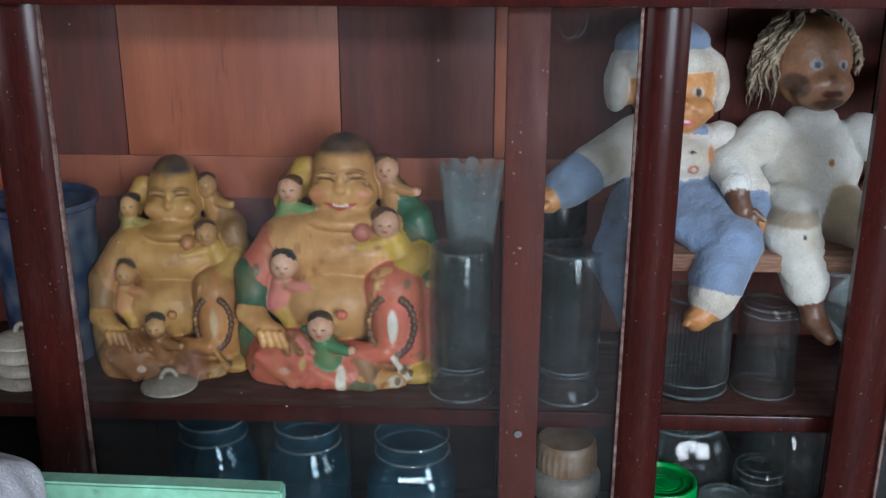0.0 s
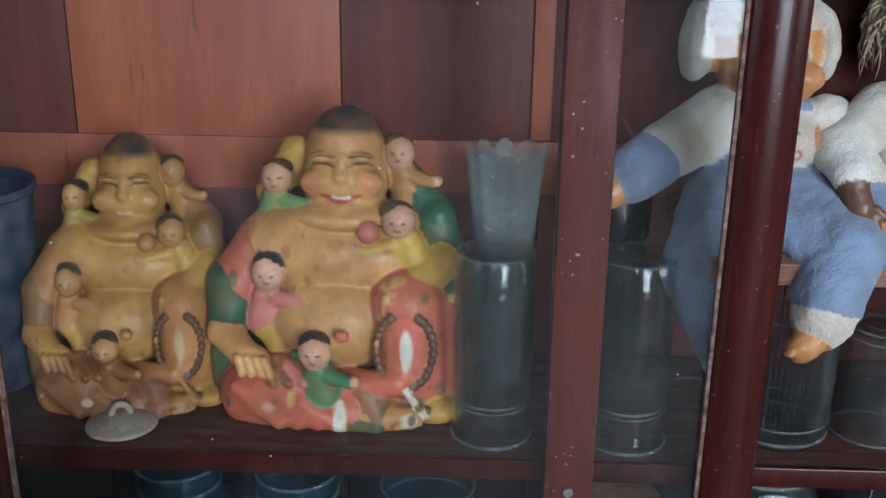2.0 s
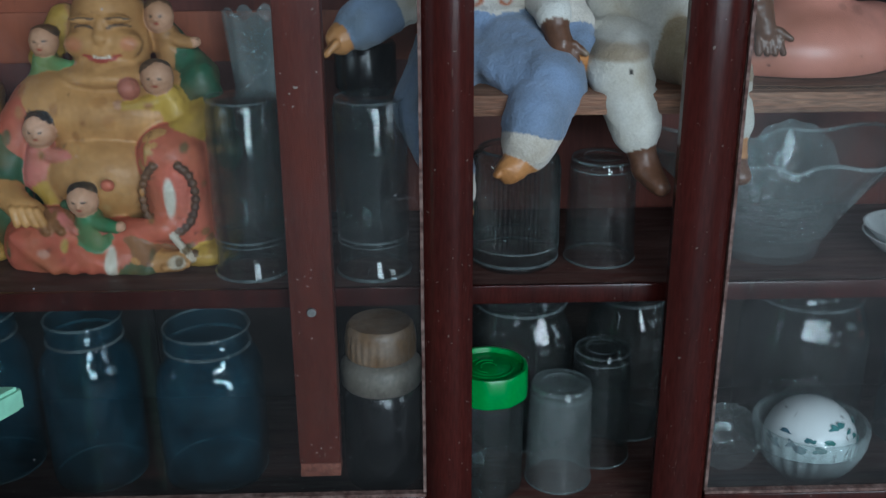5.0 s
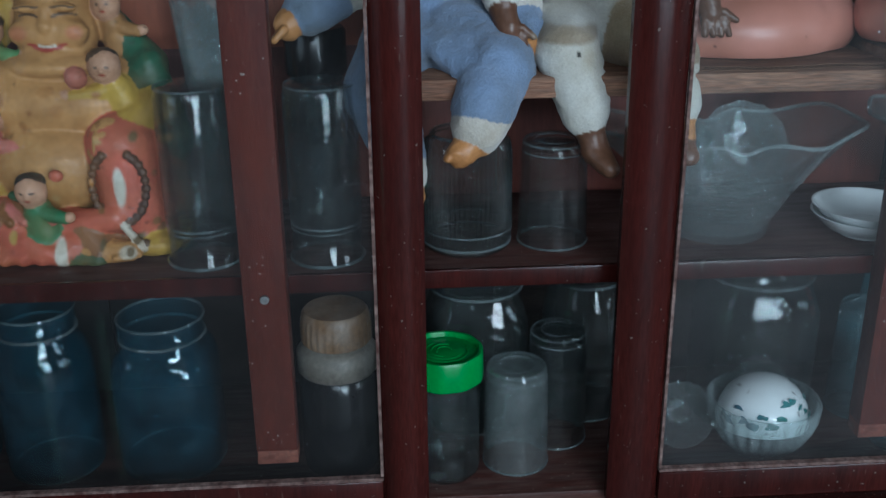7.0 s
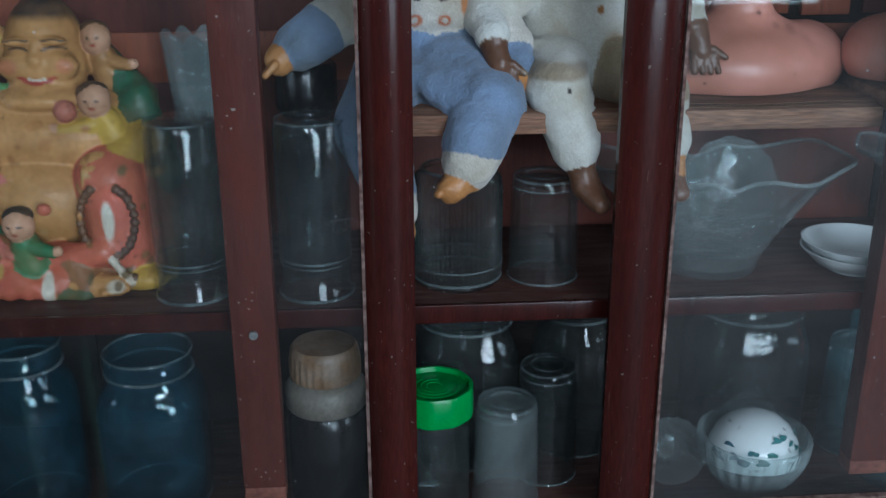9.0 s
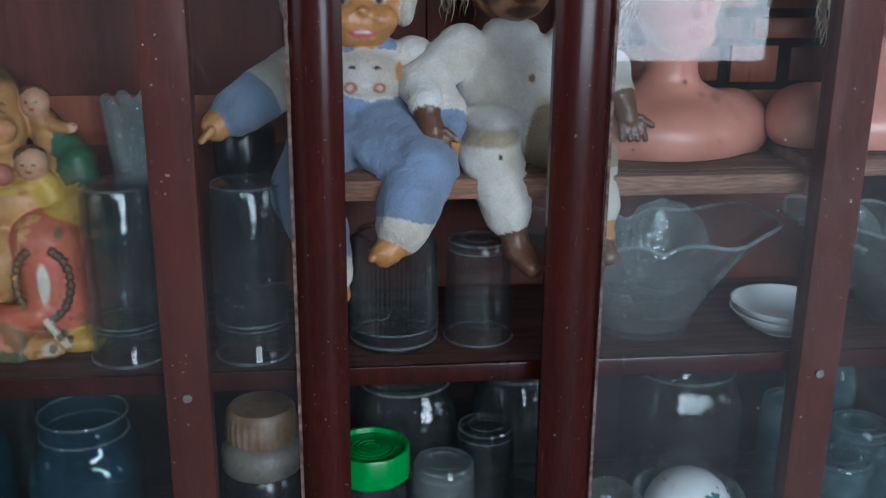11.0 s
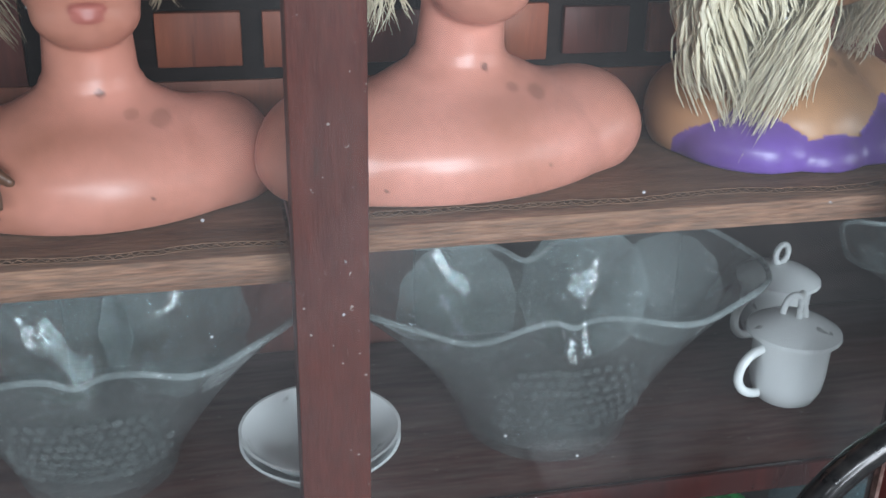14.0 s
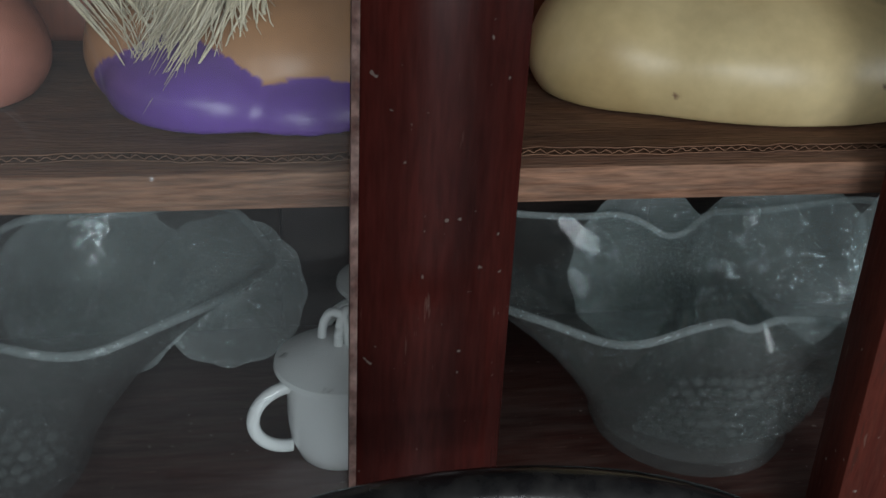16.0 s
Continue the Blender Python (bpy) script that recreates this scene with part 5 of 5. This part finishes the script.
lidded_jar(0.394, 1.578, 0.053, 0.159, 0.057, 0.045, GREEN_LID, "clear plastic jar with a bright green screw lid")
lidded_jar(1.327, 1.640, 0.066, 0.152, 0.071, 0.048, ORANGE_LID, "clear plastic jar with an orange red screw lid")
lidded_jar(1.465, 1.665, 0.055, 0.152, 0.06, 0.045, GREEN_LID, "clear plastic jar with a bright green screw lid")

# boat-shaped pressed glass bowls
def boat(reach, across, h):
    def f(r, a, z):
        k = max(0, min(1, z / h)) ** 1.6
        c = math.cos(2 * a)
        big = 1 + k * (0.5 * (reach + across) / 0.145 - 1)
        rr = r * big * (1 + k * (reach - across) / (reach + across) * c + 0.012 * k * math.cos(16 * a))
        hobnail = 0.0016 * math.sin(26 * a) * math.sin(z * 330) if 0.03 < z < 0.10 else 0
        return rr + hobnail, z + k * (0.010 * c - 0.0055 * math.cos(8 * a) * k)
    return f


def pressed_bowl(x, y, reach, across, h, foot, label, rz=0):
    t = thing("glass_bowl", pose(x, y, Z_MID, 0, 0, rz), label, "bowl", "boat-shaped glass bowls")
    out = [(0, 0.004), (foot * 0.8, 0.004), (foot, 0), (foot + 0.003, 0.008)]
    side = [(foot + (0.145 - foot) * (k / 14) ** 1.15, 0.008 + (h - 0.008) * k / 14) for k in range(1, 15)]
    bend = boat(reach, across, h)
    part("body", vessel(out + side, 0.0045, 192, bend), GLASS_BOWL, t)
    ring = [bend(0.1435, 2 * math.pi * k / 160, h) for k in range(160)]
    # Denser film than the body paints the rim's bright line.
    part("rim", tube([(r * math.cos(2 * math.pi * k / 160), r * math.sin(2 * math.pi * k / 160), z) for k, (r, z) in enumerate(ring)], 0.0032, 8, closed=True), GLASS_PLATE, t, "rounded glass rim with its bright line painted in")
    for row in range(7):
        f = 0.22 + 0.075 * row
        r0, z0 = foot + (0.145 - foot) * f ** 1.15, 0.008 + (h - 0.008) * f
        for k in range(-8 + row // 2, 9 - row // 2):
            a = -math.pi / 2 + (k + 0.5 * (row % 2)) * 0.105
            r, z = bend(r0, a, z0)
            ob = new("hobnail", KNOB)
            ob.parent = t
            ob.matrix_basis = Matrix.Translation((r * math.cos(a), r * math.sin(a), z)) @ Matrix.Rotation(a, 4, "Z")
    return t


bm = bmesh.new()
bmesh.ops.create_icosphere(bm, subdivisions=2, radius=1, matrix=Matrix.Diagonal((0.0028, 0.0050, 0.0040, 1)))
KNOB = bpy.data.meshes.new("hobnail")
bm.to_mesh(KNOB)
bm.free()
KNOB.materials.append(GLASS_BOWL)
pressed_bowl(0.812, 1.668, 0.205, 0.092, 0.156, 0.072, "large dusty pressed glass bowl with a wavy rim")
pressed_bowl(1.262, 1.672, 0.23, 0.078, 0.162, 0.085, "wide dusty pressed glass bowl with drawn-out ends")
pressed_bowl(1.835, 1.672, 0.23, 0.080, 0.150, 0.08, "wide dusty pressed glass bowl holding a glass dish")


def glass_dish(r, deep, n=12):
    sc = lambda rr, a, z: (rr * (1 + 0.02 * (rr / r) ** 4 * math.cos(n * a)), z + 0.0016 * math.cos(3 * n * a) * (0.4 < rr / r < 0.9))
    return vessel([(0, 0), (r * 0.33, 0), (r * 0.36, 0.004), (r * 0.45, 0.005), (r * 0.7, 0.009 + deep * 0.3), (r * 0.92, 0.012 + deep * 0.85), (r, 0.013 + deep)], 0.003, 96, sc)


# plates lean on the cabinet's back
for x, y, r, tilt, turn, deep in ((0.885, 1.782, 0.078, 72, 4, 0.01), (0.775, 1.785, 0.07, 74, -6, 0.012), (1.345, 1.780, 0.080, 72, 3, 0.01), (1.455, 1.79, 0.068, 76, -5, 0.012), (1.19, 1.785, 0.072, 74, 8, 0.02), (1.965, 1.775, 0.085, 72, -8, 0.01), (1.83, 1.79, 0.075, 74, 6, 0.012), (2.11, 1.785, 0.08, 74, 4, 0.012)):
    ob = glass_thing("glass_plate", glass_dish(r, deep), 0, 0, 0, "dusty pressed glass plate leaning on the cabinet back", "plate", "leaning glass plates", GLASS_PLATE, m=pose(x, y + 0.03, Z_MID + r * math.sin(radians(tilt)) + 0.002, tilt, 0, turn))
glass_thing("glass_dish", vessel([(0, 0), (0.03, 0), (0.034, 0.006), (0.05, 0.03), (0.068, 0.05), (0.074, 0.054)], 0.004, 96, lambda r, a, z: (r * (1 + 0.05 * math.cos(10 * a) * min(1, z / 0.05)), z + 0.003 * math.cos(20 * a) * min(1, z / 0.05))), 0, 0, 0, "star-shaped pressed glass dish lying inside the glass bowl", "dish", mat=GLASS_DUSTY, m=pose(1.85, 1.69, Z_MID + 0.108, 152, 0, 15))
glass_thing("glass_dish", glass_dish(0.052, 0.02, 18), 0, 0, 0, "small pressed glass dish standing on edge", "dish", mat=GLASS_DUSTY, m=pose(0.765, 1.625, Z_LOW + 0.052, 70, 0, -10))

t = thing("saucer_stack", pose(1.022, 1.628, Z_MID), "two white porcelain saucers stacked one in the other", "saucers")
for k in range(2):
    part("saucer", vessel([(0, 0.012 * k), (0.036, 0.012 * k), (0.038, 0.004 + 0.012 * k), (0.055, 0.010 + 0.012 * k), (0.072, 0.026 + 0.012 * k), (0.078, 0.033 + 0.012 * k)], 0.003, 64), PORCELAIN, t)


def teacup(x, y, rz, r, h, loop, label):
    t = thing("teacup", pose(x, y, Z_MID, 0, 0, rz), label, "cup", "lidded teacups")
    part("body", vessel([(0, 0.003), (r * 0.6, 0.003), (r * 0.64, 0), (r * 0.78, 0.004), (r * 0.93, 0.018), (r * 0.98, 0.035), (r, h - 0.004), (r * 1.01, h)], 0.003, 56), PORCELAIN, t)
    pts = [(-r * 0.93 - 0.030 * math.sin(a), 0, h * 0.52 + 0.027 * math.cos(a)) for a in [math.pi * k / 14 for k in range(15)]]
    part("handle", tube(pts, 0.0052, 10), PORCELAIN, t)
    lid = part("lid", lathe([(0, h + 0.001), (r * 1.05, h + 0.001), (r * 1.22, h + 0.003), (r * 1.2, h + 0.007), (r * 0.9, h + 0.015), (r * 0.5, h + 0.022), (0, h + 0.025)], 56), PORCELAIN, t)
    if loop:
        part("knob", tube([(0.011 * math.cos(a), 0, h + 0.036 + 0.012 * math.sin(a)) for a in [2 * math.pi * k / 20 for k in range(20)]], 0.0038, 10, closed=True), PORCELAIN, lid)
    else:
        bm = bmesh.new()
        for s in (-1, 1):
            tube([(s * 0.004 + 0.010 * math.cos(a) * 0.8, s * 0.008 * math.cos(a), h + 0.024 + 0.024 * math.sin(a)) for a in [math.pi * k / 10 for k in range(11)]], 0.0036, 10, bm)
        part("knob", bm, PORCELAIN, lid)
    return t


teacup(1.540, 1.660, 12, 0.0415, 0.078, False, "white porcelain teacup with a chipped lid and looped knob")
teacup(1.597, 1.795, 20, 0.041, 0.074, True, "white porcelain teacup with a ring-topped lid")

# loose pot lids
def pot_lid(x, y, z, r, label, mat=None, rz=0):
    t = thing("pot_lid", pose(x, y, z, 0, 0, rz), label, "lid", "loose pot lids")
    part("plate", lathe([(0, 0), (r * 0.9, 0), (r, 0.003), (r * 0.98, 0.007), (r * 0.7, 0.013), (r * 0.3, 0.018), (0, 0.019)], 48), mat or BISQUE, t)
    part("knob", tube([(0.012 * math.cos(a), 0, 0.016 + 0.016 * math.sin(a)) for a in [math.pi * k / 10 for k in range(11)]], 0.0045, 10), mat or BISQUE, t)
    return t


pot_lid(-0.42, 1.600, Z_MID, 0.046, "round cream ceramic pot lid lying before the statues", rz=20)
for k in range(4):
    lean = 0.003 * (k % 2)
    if k < 3:
        solo("pot_lid", lathe([(0, 0), (0.048, 0), (0.053, 0.004), (0.052, 0.012), (0.046, 0.018), (0.02, 0.0225), (0, 0.0225)], 48), BISQUE, pose(-0.662 + lean, 1.618, Z_MID + 0.0232 * k), "cream ceramic pot lid in a low stack", "lid", "loose pot lids")
    else:
        pot_lid(-0.662, 1.618, Z_MID + 0.0232 * k, 0.05, "cream ceramic pot lid with knob on top of the stack")
solo("plastic_basin", vessel([(0, 0), (0.07, 0), (0.075, 0.01), (0.088, 0.27), (0.094, 0.275), (0.094, 0.285)], 0.003, 56), NAVY, pose(-0.655, 1.732, Z_MID), "dark blue plastic bucket behind the smaller statue", "bucket")

# cut-glass bowl with an upturned porcelain bowl in it
glass_thing("cut_glass_bowl", vessel([(0, 0), (0.04, 0), (0.045, 0.006), (0.066, 0.03), (0.08, 0.06), (0.086, 0.088), (0.084, 0.092)], 0.005, 144, lambda r, a, z: (r * (1 + 0.05 * math.cos(24 * a) * math.sin(math.pi * min(1, z / 0.09))), z)), 0.886, 1.592, Z_LOW, "round cut-glass bowl holding an upturned porcelain bowl", "bowl", mat=GLASS_PLATE)
t = thing("porcelain_bowl", pose(0.890, 1.586, Z_LOW - 0.006, -10, 0, 6), "white porcelain bowl with green sprigs, upturned in a glass bowl", "bowl")
part("body", lathe([(0.069, 0.05), (0.071, 0.06), (0.066, 0.085), (0.054, 0.106), (0.036, 0.121), (0.016, 0.128), (0, 0.129)], 56), PORCELAIN, t)
SPRIG = material("faded_green_glaze", (0.05, 0.20, 0.17), (0.03, 0.10, 0.16), rough=0.3, bump=0.0, vary=0.2)
bm = bmesh.new()
sp = random.Random(8)
for k in range(16):
    a = -math.pi / 2 + (k - 7.5) * 0.2
    tz = sp.uniform(0.066, 0.1)
    rr = 0.0712 - max(0, tz - 0.06) ** 1.3 * 0.9
    for j in range(3):
        q = Matrix.Translation((rr * math.cos(a + 0.05 * j), rr * math.sin(a + 0.05 * j), tz + 0.004 * (j % 2))) @ Matrix.Rotation(a, 4, "Z") @ Matrix.Rotation(sp.uniform(-1, 1), 4, "X") @ Matrix.Diagonal((0.0012, 0.0085, 0.0042, 1))
        bmesh.ops.create_icosphere(bm, subdivisions=1, radius=1, matrix=q)
part("sprigs", bm, SPRIG, t, "faded green leaf sprigs")

# ---- before the cabinet ----
t = thing("mint_table", pose(0, 0, 0), "old wooden table with flaking mint green paint", "table")


def prism(poly, z0, z1, bevel=0.004):
    bm = bmesh.new()
    f = bm.faces.new([bm.verts.new((x, y, z0)) for x, y in poly])
    up = bmesh.ops.extrude_face_region(bm, geom=[f])["geom"]
    bmesh.ops.translate(bm, vec=(0, 0, z1 - z0), verts=[v for v in up if isinstance(v, bmesh.types.BMVert)])
    bmesh.ops.recalc_face_normals(bm, faces=bm.faces)
    bmesh.ops.subdivide_edges(bm, edges=bm.edges, cuts=6, use_grid_fill=True)
    bmesh.ops.bevel(bm, geom=[e for e in bm.edges if e.calc_face_angle(0) > 0.5], offset=bevel, segments=2, affect="EDGES")
    return rough_up(bm, 0.0016, 30)


part("tabletop", prism([(-0.115, 1.197), (-0.95, 1.222), (-0.95, 0.70), (-0.38, 0.75)], 0.752, 0.78), MINT, t, smooth=False)
part("back_lip", prism([(-0.152, 1.185), (-0.152, 1.212), (-0.95, 1.236), (-0.95, 1.209)], 0.7805, 0.805, 0.003), MINT, t, smooth=False)
part("apron", prism([(-0.155, 1.17), (-0.93, 1.19), (-0.93, 0.73), (-0.40, 0.78)], 0.56, 0.7515, 0.003), MINT, t, smooth=False)
for x, y in ((-0.19, 1.14), (-0.90, 1.16), (-0.90, 0.76), (-0.42, 0.81)):
    part("leg", box(x - 0.025, x + 0.025, y - 0.025, y + 0.025, 0, 0.5595, 0.004), MINT, t)
bm = bmesh.new()
bmesh.ops.create_icosphere(bm, subdivisions=6, radius=1)
for v in bm.verts:
    v.co = Vector((v.co.x * 0.15, v.co.y * 0.13, max(v.co.z, -0.35) * 0.17 + 0.06))
    v.co += noise.noise_vector(v.co * 9) * 0.035 + noise.noise_vector(v.co * 26 + Vector((3, 1, 2))) * 0.012
    v.co.z = max(v.co.z, 0.0)
solo("cloth_bundle", bm, CLOTH, pose(-0.50, 0.935, 0.782), "crumpled white cloth heaped on the mint table", "cloth")

t = thing("tube_chair", pose(0, 0, 0), "chair with a bent black tube frame and brown wooden back", "chair")
arch = [(1.345, 1.352, 0.45)] + [(1.585 - 0.235 * math.cos(a) * (1 if a < 1.57 else 0.98), 1.36, 0.70 + 0.228 * math.sin(a) ** 0.72) for a in [0.02 + 3.1 * k / 30 for k in range(31)]] + [(1.815, 1.352, 0.45)]
part("back_tube", tube(arch, 0.0125, 16), BLACK_TUBE, t, "glossy black bent tube")
part("back_board", box(1.38, 1.79, 1.352, 1.366, 0.50, 0.64, 0.006), material("brown_chair_board", (0.20, 0.10, 0.05), (0.12, 0.06, 0.03), rough=0.4, stretch=(0.7, 6, 6)), t, "brown wooden backrest")
part("seat", box(1.36, 1.80, 0.94, 1.34, 0.43, 0.455, 0.008), MAHOGANY, t)
for x, y in ((1.345, 1.352), (1.815, 1.352), (1.375, 0.96), (1.785, 0.96)):
    part("leg", tube([(x, y, 0.4495 if y > 1 else 0.4295), (x, y, 0)], 0.0125, 14), BLACK_TUBE, t)
